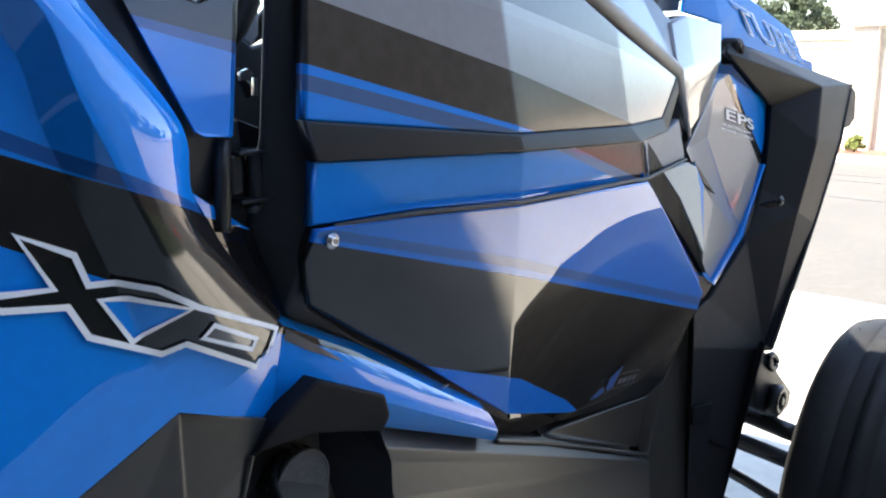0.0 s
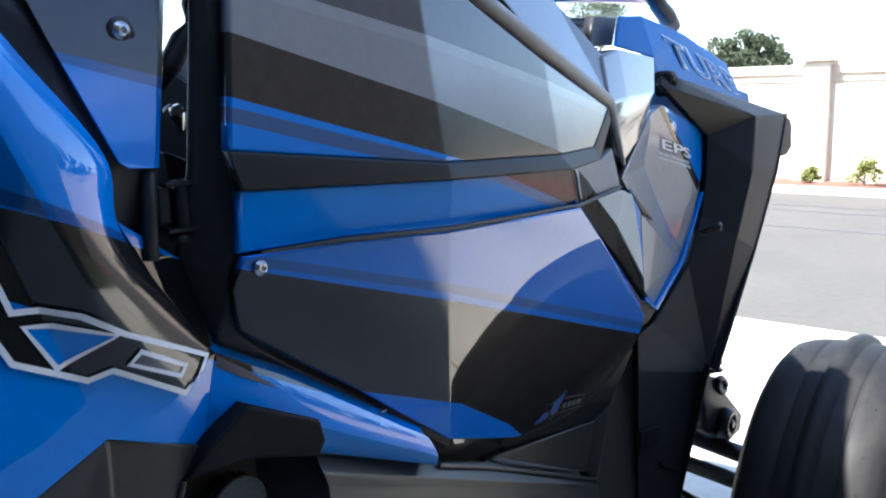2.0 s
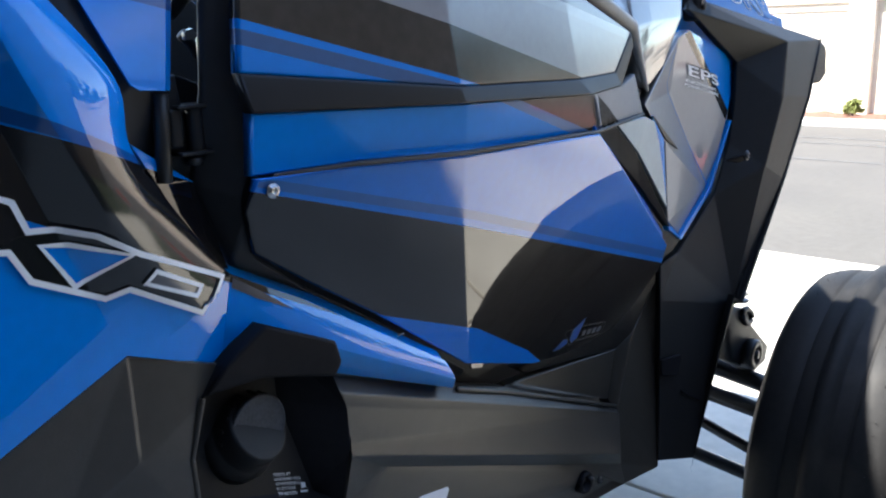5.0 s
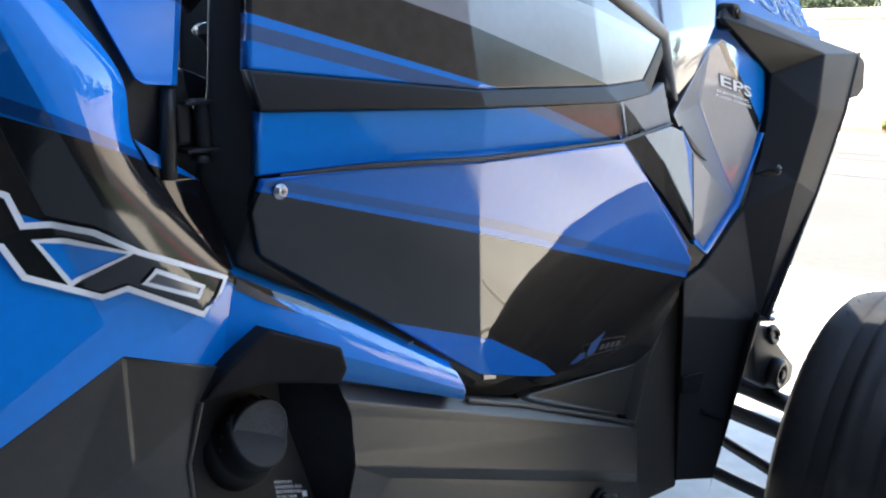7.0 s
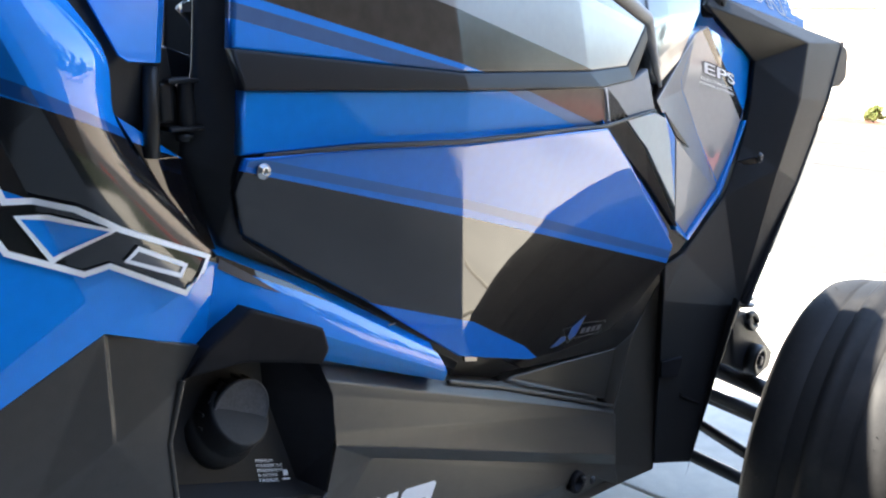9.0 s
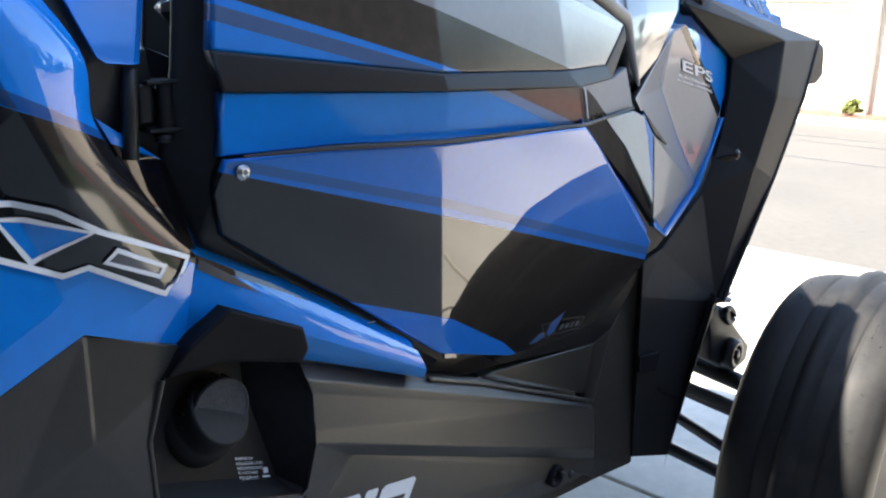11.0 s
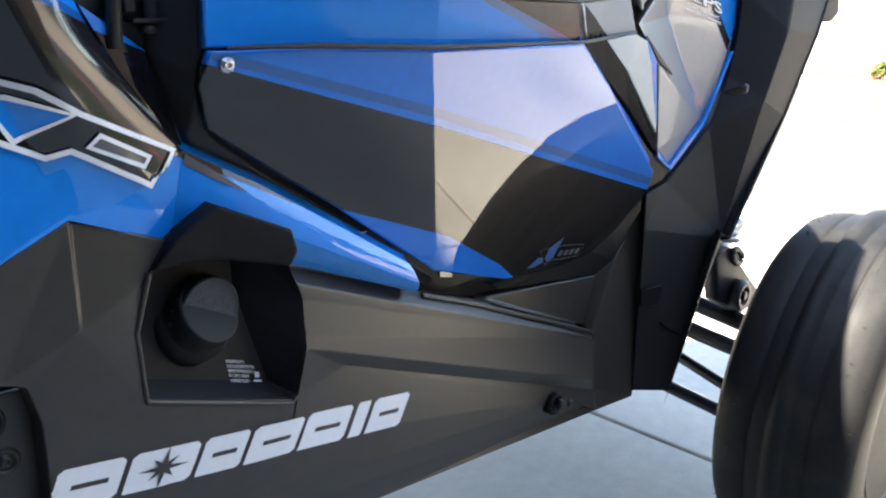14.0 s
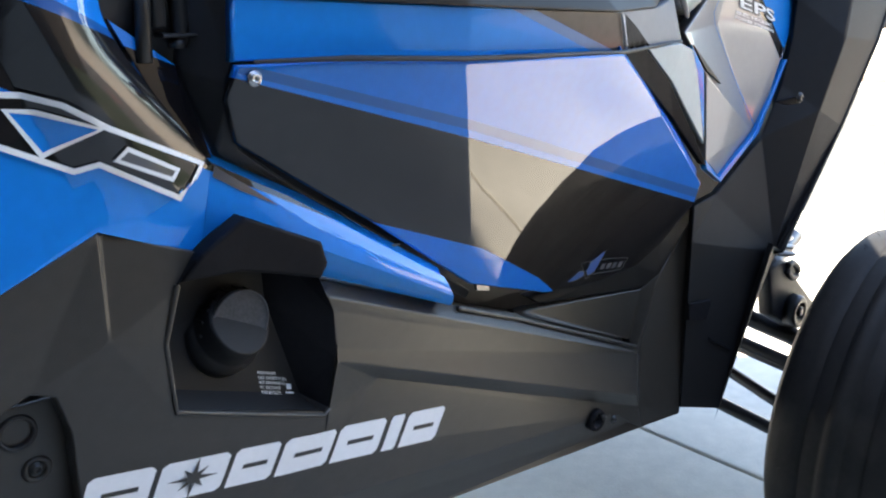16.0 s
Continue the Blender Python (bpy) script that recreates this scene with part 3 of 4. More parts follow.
decal("tip_edge", strokes([(1.045, 1.151), (1.071, 1.100)], 0.0022), blue_band, WHITE, blue_band, 0.0045, "white pinstripe")
part("lip", tube_bm([(0.505, 0.566, 1.113), (0.604, 0.558, 1.112), (0.752, 0.543, 1.106), (1.051, 0.553, 1.100), (1.265, 0.599, 1.105)], [0.0015, 0.003, 0.003, 0.003, 0.0025], 8), DARK, door, "black rubber lip")

# lower door insert with an upright crease
i0, i2, i8, i5 = (0.492, 0.574, 1.110), (0.757, 0.547, 1.102), (0.852, 0.629, 0.805), (1.360, 0.597, 0.874)
i1, i9, i10, i11, i12 = (0.608, 0.562, 1.109), (0.671, 0.611, 0.927), (0.564, 0.603, 0.993), (0.500, 0.597, 1.035), (0.485, 0.585, 1.078)
i3, i4, i6, i7 = (1.039, 0.541, 1.099), (1.135, 0.557, 1.036), (1.362, 0.607, 0.836), (1.022, 0.641, 0.749)
y1, y2 = (0.481, 1.101), (0.798, 1.010)
y3 = (1.427, 0.819)
z1, z2, z3 = (0.515, 1.106), (0.786, 1.034), (1.243, 0.897)
zz1, zz2, zz3 = (0.515, 1.096), (0.785, 1.023), (1.244, 0.883)
v1, v2, v3, v4 = (0.681, 0.922), (0.859, 0.856), (0.995, 0.781), (1.087, 0.714)


def insert_paint(c):
    if above(c, y1, y2) if c[0] < y2[0] else above(c, y2, y3):
        if c[0] < z2[0]:
            return 2 if not above(c, z1, z2) and above(c, zz1, zz2) and c[0] > z1[0] else 0
        return 2 if not above(c, z2, z3) and above(c, zz2, zz3) else 0
    if not above(c, v1, v2) and not above(c, v2, v3) and not above(c, v3, v4):
        return 0
    return 1


insert = panel("lower_insert", [(i0, i1, i2, i8, i9, i10, i11, i12), (i2, i3, i4, i5, i6, (1.300, 0.624, 0.776), (1.243, 0.634, 0.744), (1.160, 0.639, 0.738), (1.096, 0.641, 0.739), i7, i8)], [WRAPBLUE, BLACK, STRIPE], door,
               "glossy black and blue lower door insert", [(y1, y2), (y2, y3), (z1, z2), (z2, z3), (zz1, zz2), (zz2, zz3), (v1, v2), (v2, v3), (v3, v4)], insert_paint, thick=0.008, bevel=0.003)


def bolt(p, r, parent, mat=STEEL):
    """A button-head bolt with a socket, facing outwards."""
    prof = [(r * 1.25, 0.001), (r * 1.25, -0.001), (r, -0.0012), (r * 0.95, -r * 0.35), (r * 0.7, -r * 0.6), (r * 0.42, -r * 0.66), (r * 0.40, -r * 0.2), (r * 0.1, -r * 0.2)]
    return part("bolt", lathe_bm(prof, p, "y", 24), mat, parent, "bright button-head bolt" if mat is STEEL else "dark bolt")


bolt((0.509, 0.574, 1.097), 0.006, insert)
part("washer", lathe_bm([(0.0125, 0.002), (0.0125, -0.001), (0.009, -0.0014), (0.002, -0.0014)], (0.423, 0.634, 1.309), "y", 28), CHAR, quarter, "dark rubber washer")
bolt((0.422, 0.633, 1.309), 0.0065, quarter)

# front corner of the door and the side panel
edge_in = [(1.044, 0.548, 1.096), (1.110, 0.556, 1.048), (1.176, 0.568, 1.000), (1.256, 0.582, 0.945), (1.342, 0.598, 0.888)]
edge_out = [(1.058, 0.566, 1.112), (1.135, 0.577, 1.062), (1.206, 0.589, 1.013), (1.284, 0.600, 0.961), (1.352, 0.606, 0.900)]
panel("insert_edge", swell(edge_in, edge_out, 0.002, 3), WRAPBLUE, door, "rolled blue edge of the insert", thick=0.008, bevel=0.001)
panel("corner_strip", [((1.057, 0.563, 1.150), (1.138, 0.573, 1.099), (1.212, 0.581, 1.053), (1.291, 0.592, 0.984), (1.388, 0.606, 0.899), (1.379, 0.608, 0.901), (1.258, 0.597, 0.990), (1.169, 0.587, 1.045), (1.097, 0.576, 1.090))],
      COWL, door, "black corner strip", thick=0.01, bevel=0.001)
panel("corner_wedge", [((1.147, 0.576, 1.099), (1.237, 0.580, 1.104), (1.279, 0.586, 1.093), (1.308, 0.591, 1.056), (1.373, 0.606, 0.936), (1.230, 0.586, 1.048))], TEAL, door, "pale silver wedge", thick=0.01, bevel=0.0015)
p0, p9 = (1.483, 0.650, 1.221), (1.627, 0.655, 0.927)
p5, p8, p7 = (1.688, 0.645, 1.051), (1.468, 0.656, 1.125), (1.519, 0.647, 1.233)
pb = (1.798, 0.668, 1.168)
p4 = (1.640, 0.650, 0.919)
j1, j2 = (1.526, 1.230), (1.700, 1.081)
j3, j4 = (1.507, 1.222), (1.685, 1.062)
n0, n1_, n2_, n3_ = (1.296, 0.612, 1.117), (1.389, 0.622, 1.045), (1.530, 0.655, 0.847), (1.434, 0.634, 0.897)
side = panel("side_panel", [(p0, p8, p9, p5, p7), (p7, p5, pb), (n0, p0, p8), (n0, p8, p9, n1_), (n1_, p9, p4, n2_, n3_), (p9, p5, p4)], [SATIN, BLUE, BLACK], car, "silver and blue front side panel",
             [(j1, j2), (j3, j4)], lambda c: 1 if above(c, j1, j2) and c[0] > j1[0] else (2 if above(c, j3, j4) and c[0] > j1[0] else 0), thick=0.02, bevel=0.002)
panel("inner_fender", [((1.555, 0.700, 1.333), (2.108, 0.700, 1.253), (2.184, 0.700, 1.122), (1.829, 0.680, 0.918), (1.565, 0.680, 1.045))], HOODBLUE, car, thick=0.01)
panel("blue_sliver", [((1.296, 0.598, 1.099), (1.345, 0.602, 1.057), (1.386, 0.614, 0.943), (1.326, 0.602, 1.054))], BLUE, side, thick=0.01, bevel=0.001)
panel("black_spike", [((1.314, 0.606, 1.098), (1.447, 0.626, 1.028), (1.382, 0.618, 1.053))], DARK, side, thick=0.004, bevel=0.0005)
panel("blue_keel", [((1.434, 0.634, 0.897), (1.501, 0.642, 0.856), (1.626, 0.644, 0.927), (1.702, 0.640, 1.056), (1.710, 0.640, 1.055), (1.634, 0.644, 0.921), (1.507, 0.642, 0.847), (1.440, 0.634, 0.880))], BLUE, side, "blue edge", thick=0.012, bevel=0.001)
decal("panel_pinstripe", strokes([(1.468, 1.202), (1.429, 1.144), (1.633, 0.936)], 0.0022), side, BLUE, side, 0.0012)
panel("headlight_pod", [((1.284, 0.645, 1.314), (1.358, 0.655, 1.328), (1.340, 0.628, 1.247), (1.257, 0.615, 1.239)),
                        ((1.358, 0.655, 1.328), (1.519, 0.665, 1.320), (1.502, 0.655, 1.254), (1.340, 0.628, 1.247)),
                        ((1.257, 0.615, 1.239), (1.340, 0.628, 1.247), (1.293, 0.608, 1.143), (1.257, 0.605, 1.161)),
                        ((1.340, 0.628, 1.247), (1.502, 0.655, 1.254), (1.398, 0.632, 1.176), (1.293, 0.608, 1.143))], SILVER, car, "silver faceted corner pod", thick=0.03, bevel=0.004)
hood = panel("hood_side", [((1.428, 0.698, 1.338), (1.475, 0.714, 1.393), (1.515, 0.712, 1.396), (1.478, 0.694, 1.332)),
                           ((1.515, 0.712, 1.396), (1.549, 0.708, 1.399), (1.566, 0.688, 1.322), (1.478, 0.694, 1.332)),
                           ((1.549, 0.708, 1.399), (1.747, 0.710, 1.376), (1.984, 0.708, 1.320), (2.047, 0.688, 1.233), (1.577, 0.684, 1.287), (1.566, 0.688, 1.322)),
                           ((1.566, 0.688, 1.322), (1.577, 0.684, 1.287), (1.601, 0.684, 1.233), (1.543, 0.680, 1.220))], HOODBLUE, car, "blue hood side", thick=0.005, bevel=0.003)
panel("dash_side", [((0.963, 0.660, 1.420), (1.131, 0.700, 1.442), (1.212, 0.690, 1.398), (1.297, 0.650, 1.315), (1.266, 0.618, 1.239), (1.082, 0.625, 1.315))], SILVER, car, "silver dash side panel", thick=0.02, bevel=0.003)
part("door_rail", tube_bm([(0.835, 0.615, 1.401), (0.898, 0.608, 1.370), (1.042, 0.600, 1.309), (1.232, 0.606, 1.241), (1.250, 0.603, 1.201), (1.285, 0.604, 1.140)], [0.013, 0.013, 0.013, 0.011, 0.007, 0.003], 12), PEWTER, door, "gunmetal top rail")

# fender flare
FB = [(1.512, 0.600, 0.408), (1.407, 0.622, 0.436)]
FO = [(2.102, 0.608, 1.203), (1.988, 0.587, 1.084), (1.869, 0.587, 0.921)]
flare = panel("fender_flare", [
    ((1.525, 0.655, 1.269), (1.852, 0.590, 1.205), (1.805, 0.575, 1.097), (1.722, 0.642, 1.092), (1.740, 0.650, 1.168)),
    ((1.722, 0.642, 1.092), (1.805, 0.575, 1.097), (1.744, 0.580, 0.963), (1.694, 0.638, 1.010)),
    ((1.694, 0.638, 1.010), (1.744, 0.580, 0.963), (1.649, 0.592, 0.696), (1.402, 0.628, 0.756), (1.407, 0.632, 0.820), (1.490, 0.640, 0.827), (1.633, 0.636, 0.915)),
    ((1.402, 0.628, 0.756), (1.649, 0.592, 0.696), FB[0], FB[1]),
    ((1.852, 0.590, 1.205), FO[0], FO[1], (1.805, 0.575, 1.097)),
    ((1.805, 0.575, 1.097), FO[1], FO[2], (1.744, 0.580, 0.963)),
    ((1.744, 0.580, 0.963), FO[2], (1.647, 0.575, 0.702), (1.649, 0.592, 0.696)),
    ((1.649, 0.592, 0.696), (1.647, 0.575, 0.702), (1.595, 0.570, 0.727), FB[0]),
    ((1.525, 0.655, 1.269), (1.567, 0.668, 1.292), (1.922, 0.640, 1.237), FO[0], (1.852, 0.590, 1.205))],
    FLARE, car, "black moulded front fender flare", thick=0.02, bevel=0.003, back=(0.6, 0.8, 0))
panel("flare_lip", [(FO[0], (2.169, 0.614, 1.185), (2.183, 0.614, 1.123), (2.147, 0.614, 1.105), (2.059, 0.609, 1.105))], FLARE, car, "rounded flare corner", thick=0.03, bevel=0.006)
part("flare_edge", tube_bm([*FO, (1.650, 0.577, 0.702)], 0.004, 8), FLARE, flare, "rolled outer edge")
part("flare_ear", box_bm((1.560, 0.652, 1.248), (1.598, 0.690, 1.296), 0.010), FLARE, flare, "rounded lug")
part("ear_screw", lathe_bm([(0.009, 0.004), (0.009, -0.002), (0.006, -0.003), (0.001, -0.003)], (1.580, 0.651, 1.277), "y", 20), COWL, flare)
panel("push_clip", [((1.640, 0.618, 0.983), (1.672, 0.600, 0.992), (1.686, 0.598, 0.989), (1.684, 0.600, 0.978), (1.668, 0.607, 0.976))], COWL, flare, "black push clip", thick=0.008, bevel=0.002)
panel("flare_slot", [((1.402, 0.618, 0.644), (1.442, 0.602, 0.646), (1.446, 0.602, 0.636), (1.438, 0.604, 0.606), (1.402, 0.618, 0.612))], COWL, flare, "black moulded slot", thick=0.006, bevel=0.002)
panel("flare_seam", [((1.462, 0.606, 0.566), (1.531, 0.598, 0.528), (1.530, 0.598, 0.524), (1.464, 0.606, 0.560))], COWL, flare, thick=0.004, bevel=0.0008)

# rocker panel
r0, r2, r3, r4 = (0.367, 0.612, 0.968), (0.609, 0.624, 0.868), (0.838, 0.640, 0.776), (0.964, 0.652, 0.729)
r5 = (1.306, 0.656, 0.571)
w0, w3_, w4_, w5_, w6_, w7_, w8_ = (0.458, 0.609, 0.933), (0.592, 0.606, 0.881), (0.620, 0.612, 0.785), (0.613, 0.622, 0.705), (0.424, 0.616, 0.773), (0.419, 0.609, 0.849), (0.433, 0.608, 0.901)
k0_, k1_, k2_ = (0.364, 0.605, 0.867), (0.618, 0.609, 0.771), (1.263, 0.624, 0.509)
kk1, kk2 = (0.693, 0.630, 0.719), (1.301, 0.644, 0.468)
bl0, bl1 = (0.364, 0.628, 0.689), (0.424, 0.628, 0.662)
bot0, bot1, bot2 = (1.469, 0.662, 0.396), (0.752, 0.663, 0.477), (0.433, 0.663, 0.494)
sl0, sl1, sl2 = (1.213, 0.640, 0.486), (0.520, 0.634, 0.595), (0.311, 0.634, 0.626)
sm0, sm1, sm2 = (1.287, 0.653, 0.437), (0.560, 0.650, 0.550), (0.335, 0.650, 0.585)
mid_l, mid_r = (0.606, 0.607, 0.853), (1.286, 0.645, 0.574)
rocker = panel("rocker_panel", [
    (lb, a3, r0, k0_, bl0, (0.328, 0.626, 0.707), (0.324, 0.616, 0.786), (0.313, 0.612, 0.826), (0.292, 0.610, 0.836), (0.256, 0.606, 0.823), (0.187, 0.600, 0.824)),
    (r0, w0, w8_, w7_, k0_), (k0_, w7_, w6_, bl1, bl0),
    (w6_, w5_, (0.619, 0.630, 0.647), sl1, bl1),
    (w3_, r2, r3, r4, r5, mid_r, mid_l), (mid_l, mid_r, k2_, k1_, w4_, (0.615, 0.610, 0.832)), (w4_, k1_, w5_), (k1_, k2_, kk2, kk1),
    (w5_, k1_, kk1, kk2, (1.320, 0.646, 0.418), sl0, sl1, (0.619, 0.630, 0.647)),
    (sl0, sm0, sm1, sl1), (sl1, sm1, sm2, sl2), (bl0, bl1, sl1, sl2, (0.328, 0.626, 0.707)),
    (sm0, (1.320, 0.646, 0.418), bot0, bot1, sm1), (sm1, bot1, bot2, sm2),
    (sl0, (1.320, 0.646, 0.418), sm0)],
    CHAR, car, "charcoal moulded plastic rocker panel", thick=0.02, bevel=0.008)
pil_b, pil_c, pil_s, pil_t = (1.322, 0.672, 0.677), (1.297, 0.672, 0.588), (1.290, 0.652, 0.567), (1.357, 0.658, 0.700)
pillar = panel("front_pillar", [((0.998, 0.668, 0.716), (1.020, 0.672, 0.714), pil_b, pil_c, r4), (pil_b, pil_t, pil_s, pil_c),
                       (pil_t, (1.433, 0.652, 0.787), (1.413, 0.625, 0.421), (1.320, 0.646, 0.418), kk2, k2_, r5, pil_s)],
               CHAR, car, "charcoal plastic front pillar cover", thick=0.02, bevel=0.003)
# split from the charcoal cover; darker plastic stands in for its shade
panel("pillar_top", [((1.040, 0.686, 0.726), (1.120, 0.672, 0.729), (1.194, 0.664, 0.727), (1.276, 0.658, 0.734), (1.335, 0.650, 0.763), (1.424, 0.646, 0.828), (1.433, 0.652, 0.788), (1.357, 0.658, 0.701), (1.322, 0.672, 0.678), (1.060, 0.680, 0.712))], FLARE, car, "upper face of the pillar cover, shade put into its black", thick=0.02, bevel=0.003)
part("rocker_ridge", tube_bm([(0.833, 0.632, 0.775), (0.963, 0.642, 0.723), (1.285, 0.648, 0.586)], [0.004, 0.0035, 0.003], 10), CHAR, rocker)

# fuel cowl: a slanting back plate with a flared floor and cheek, a hooded visor and the filler cap
rim_top, rim_left, rim_low = (0.455, 0.600, 0.934), [(0.433, 0.606, 0.906), (0.418, 0.610, 0.848)], [(0.426, 0.616, 0.771), (0.606, 0.622, 0.702)]
rim_right = [(0.614, 0.621, 0.710), (0.620, 0.612, 0.772), (0.615, 0.608, 0.832), (0.592, 0.603, 0.881)]
plate_top, plate_right = (0.552, 0.657, 0.925), [(0.556, 0.655, 0.848), (0.593, 0.650, 0.725)]
plate_left = [(0.446, 0.652, 0.930), (0.436, 0.650, 0.848), (0.438, 0.642, 0.783)]
cowl = part("fuel_cowl", skin([(plate_left[0], plate_left[1], plate_left[2], plate_right[1], plate_right[0], plate_top),
                               (rim_low[0], rim_low[1], plate_right[1], plate_left[2]), (rim_low[1], rim_right[0], plate_right[1])]), FLARE, car, "black recessed fuel filler cowl", smooth=False)
part("cowl_cheek", skin([(rim_right[0], rim_right[1], plate_right[1]), (rim_right[1], rim_right[2], plate_right[0], plate_right[1]), (rim_right[2], rim_right[3], plate_top, plate_right[0])]), COWL, cowl, "matt black cheek", smooth=False)
part("cowl_side", skin([(rim_top, rim_left[0], plate_left[0]), (rim_left[0], rim_left[1], plate_left[1], plate_left[0]), (rim_left[1], rim_low[0], plate_left[2], plate_left[1])]), COWL, cowl, smooth=False)
# lighter grey edge, drawn where the rim's chamfer catches light
part("cowl_rim", tube_bm([rim_left[0], rim_left[1], rim_low[0], rim_low[1], rim_right[0]], 0.003, 10), CHAR, cowl, "rounded grey rim, pale for the light on its chamfer")
panel("cowl_visor", [((0.455, 0.594, 0.934), (0.500, 0.588, 0.964), (0.589, 0.588, 0.922), (0.598, 0.590, 0.896), (0.592, 0.596, 0.879), (0.545, 0.600, 0.893), (0.500, 0.600, 0.906)),
                     ((0.455, 0.594, 0.934), (0.500, 0.600, 0.906), (0.436, 0.602, 0.908))], COWL, cowl, "matt black visor", thick=0.055, bevel=0.004)
cap = part("fuel_cap", tube_bm([(0.503, 0.668, 0.822), (0.505, 0.655, 0.828), (0.506, 0.653, 0.829), (0.507, 0.648, 0.832), (0.5095, 0.636, 0.838), (0.5105, 0.632, 0.841), (0.511, 0.6305, 0.842)],
                               [0.051, 0.049, 0.043, 0.041, 0.039, 0.0375, 0.035], 40), FLARE, car, "black fuel cap with a worn grey face")
part("cap_face", lathe_bm([(0.0340, 0.004), (0.0345, -0.001), (0.0335, -0.0022), (0.0318, -0.0022), (0.0308, -0.0008), (0.012, -0.0004), (0.002, -0.0004)], (0.511, 0.6305, 0.842), "y", 44), CAPGREY, cap, "dusty grey cap face")
for k in range(18):
    a = k * math.pi / 9
    part("cap_rib", box_bm((-0.0016, -0.008, -0.0012), (0.0016, 0.008, 0.0012), 0.0006), FLARE, cap).matrix_local = Matrix.Translation((0.5085 + 0.0405 * math.cos(a), 0.643, 0.835 + 0.0405 * math.sin(a))) @ Matrix.Rotation(-a - math.pi / 2, 4, "Y")
for i, text in enumerate(("PREMIUM", "UNLEADED FUEL", "RECOMMENDED", "91 OCTANE", "MINIMUM")):
    share = (0.62, 1.0, 0.95, 0.72, 0.68)[i]
    la, lb_ = (0.538, 0.767), (0.575, 0.753)
    ea = (0.541, 0.743)
    a = (la[0] + (ea[0] - la[0]) * i / 4, la[1] + (ea[1] - la[1]) * i / 4)
    b = (a[0] + (lb_[0] - la[0]) * share, a[1] + (lb_[1] - la[1]) * share)
    words("label_line", text, a, b, 0.0035, cowl, WHITE, cowl, lift=0.0008)

decal("pictogram", [[(0.575, 0.743), (0.581, 0.741), (0.582, 0.734), (0.575, 0.736)], [(0.573, 0.734), (0.584, 0.730), (0.584, 0.728), (0.573, 0.732)]], cowl, WHITE, cowl, 0.0008, "small white pictogram")

# rear mount recess in the rocker
panel("mount_recess", [((0.186, 0.640, 0.818), (0.264, 0.640, 0.816), (0.333, 0.640, 0.814), (0.343, 0.650, 0.685), (0.217, 0.650, 0.703))], CHAR, rocker, thick=0.006, bevel=0.002)
part("mount_boss", lathe_bm([(0.014, 0.03), (0.014, 0.0), (0.012, -0.003), (0.008, -0.003), (0.007, 0.004), (0.001, 0.004)], (0.299, 0.645, 0.746), "y", 24), CHAR, rocker)
part("mount_cup", lathe_bm([(0.018, 0.04), (0.018, 0.0), (0.016, -0.002), (0.013, 0.0), (0.012, 0.01), (0.001, 0.01)], (0.285, 0.640, 0.790), "y", 24), DARK, rocker)
bolt((0.298, 0.642, 0.748), 0.006, rocker, FRAME)

# front tow eye and bolt in the rocker
part("tow_ring", lathe_bm([(0.0195, 0.01), (0.0195, -0.003), (0.017, -0.007), (0.012, -0.005), (0.010, 0.006), (0.001, 0.006)], (1.163, 0.636, 0.493), "y", 28), COWL, rocker)
part("tow_hook", tube_bm([(1.172, 0.640, 0.478), (1.178, 0.632, 0.484), (1.179, 0.630, 0.493), (1.174, 0.634, 0.501)], [0.003, 0.0045, 0.0045, 0.003], 10), HINGE, rocker, "worn grey hook")
bolt((1.216, 0.637, 0.474), 0.006, rocker, FRAME)
bolt((1.439, 0.610, 0.613), 0.006, flare, FRAME)
bolt((1.682, 0.595, 0.990), 0.008, flare, FRAME)

# emblem on the fender: dark bands with a white border
E0 = [(0.240, 1.141), (0.279, 1.121), (0.288, 1.097), (0.309, 1.095), (0.336, 1.086), (0.372, 1.064), (0.467, 1.019), (0.443, 0.989),
      (0.365, 1.033), (0.345, 1.029), (0.286, 1.058), (0.272, 1.084), (0.227, 1.091), (0.202, 1.104), (0.227, 1.102), (0.263, 1.099)]
emblem = decal("emblem", [E0], fender, BLACK, fender, 0.0016, "dark banded emblem with white border", fine=0.004)
tri_ = [(0.296, 1.084), (0.318, 1.081), (0.366, 1.064), (0.321, 1.045)]
decal("emblem_inlay", [tri_], fender, BLUE, emblem, 0.0026, fine=0.004)
slot = [(0.389, 1.044), (0.438, 1.018), (0.432, 1.010), (0.379, 1.035)]
# slot greyed: the reflection on the black fill is put into its colour
decal("emblem_slot", [slot], fender, SLATE, emblem, 0.0026, fine=0.004)
for k, line in enumerate((strokes(E0, 0.0050, True), strokes(tri_, 0.0045, True), strokes(slot, 0.0042, True))):
    decal("emblem_border", line, fender, WHITE, emblem, 0.0038, fine=0.004)

# maker's mark on the rocker: slanted white blocks with narrow slots
base0, base1 = (0.322, 0.688), (0.790, 0.598)
top0, top1 = (0.336, 0.730), (0.813, 0.641)


def mark_at(u, v):
    """A point of the mark: u along its foot, v up its slant."""
    p = (base0[0] + (base1[0] - base0[0]) * u, base0[1] + (base1[1] - base0[1]) * u)
    q = (top0[0] + (top1[0] - top0[0]) * u, top0[1] + (top1[1] - top0[1]) * u)
    return (p[0] + (q[0] - p[0]) * v, p[1] + (q[1] - p[1]) * v)


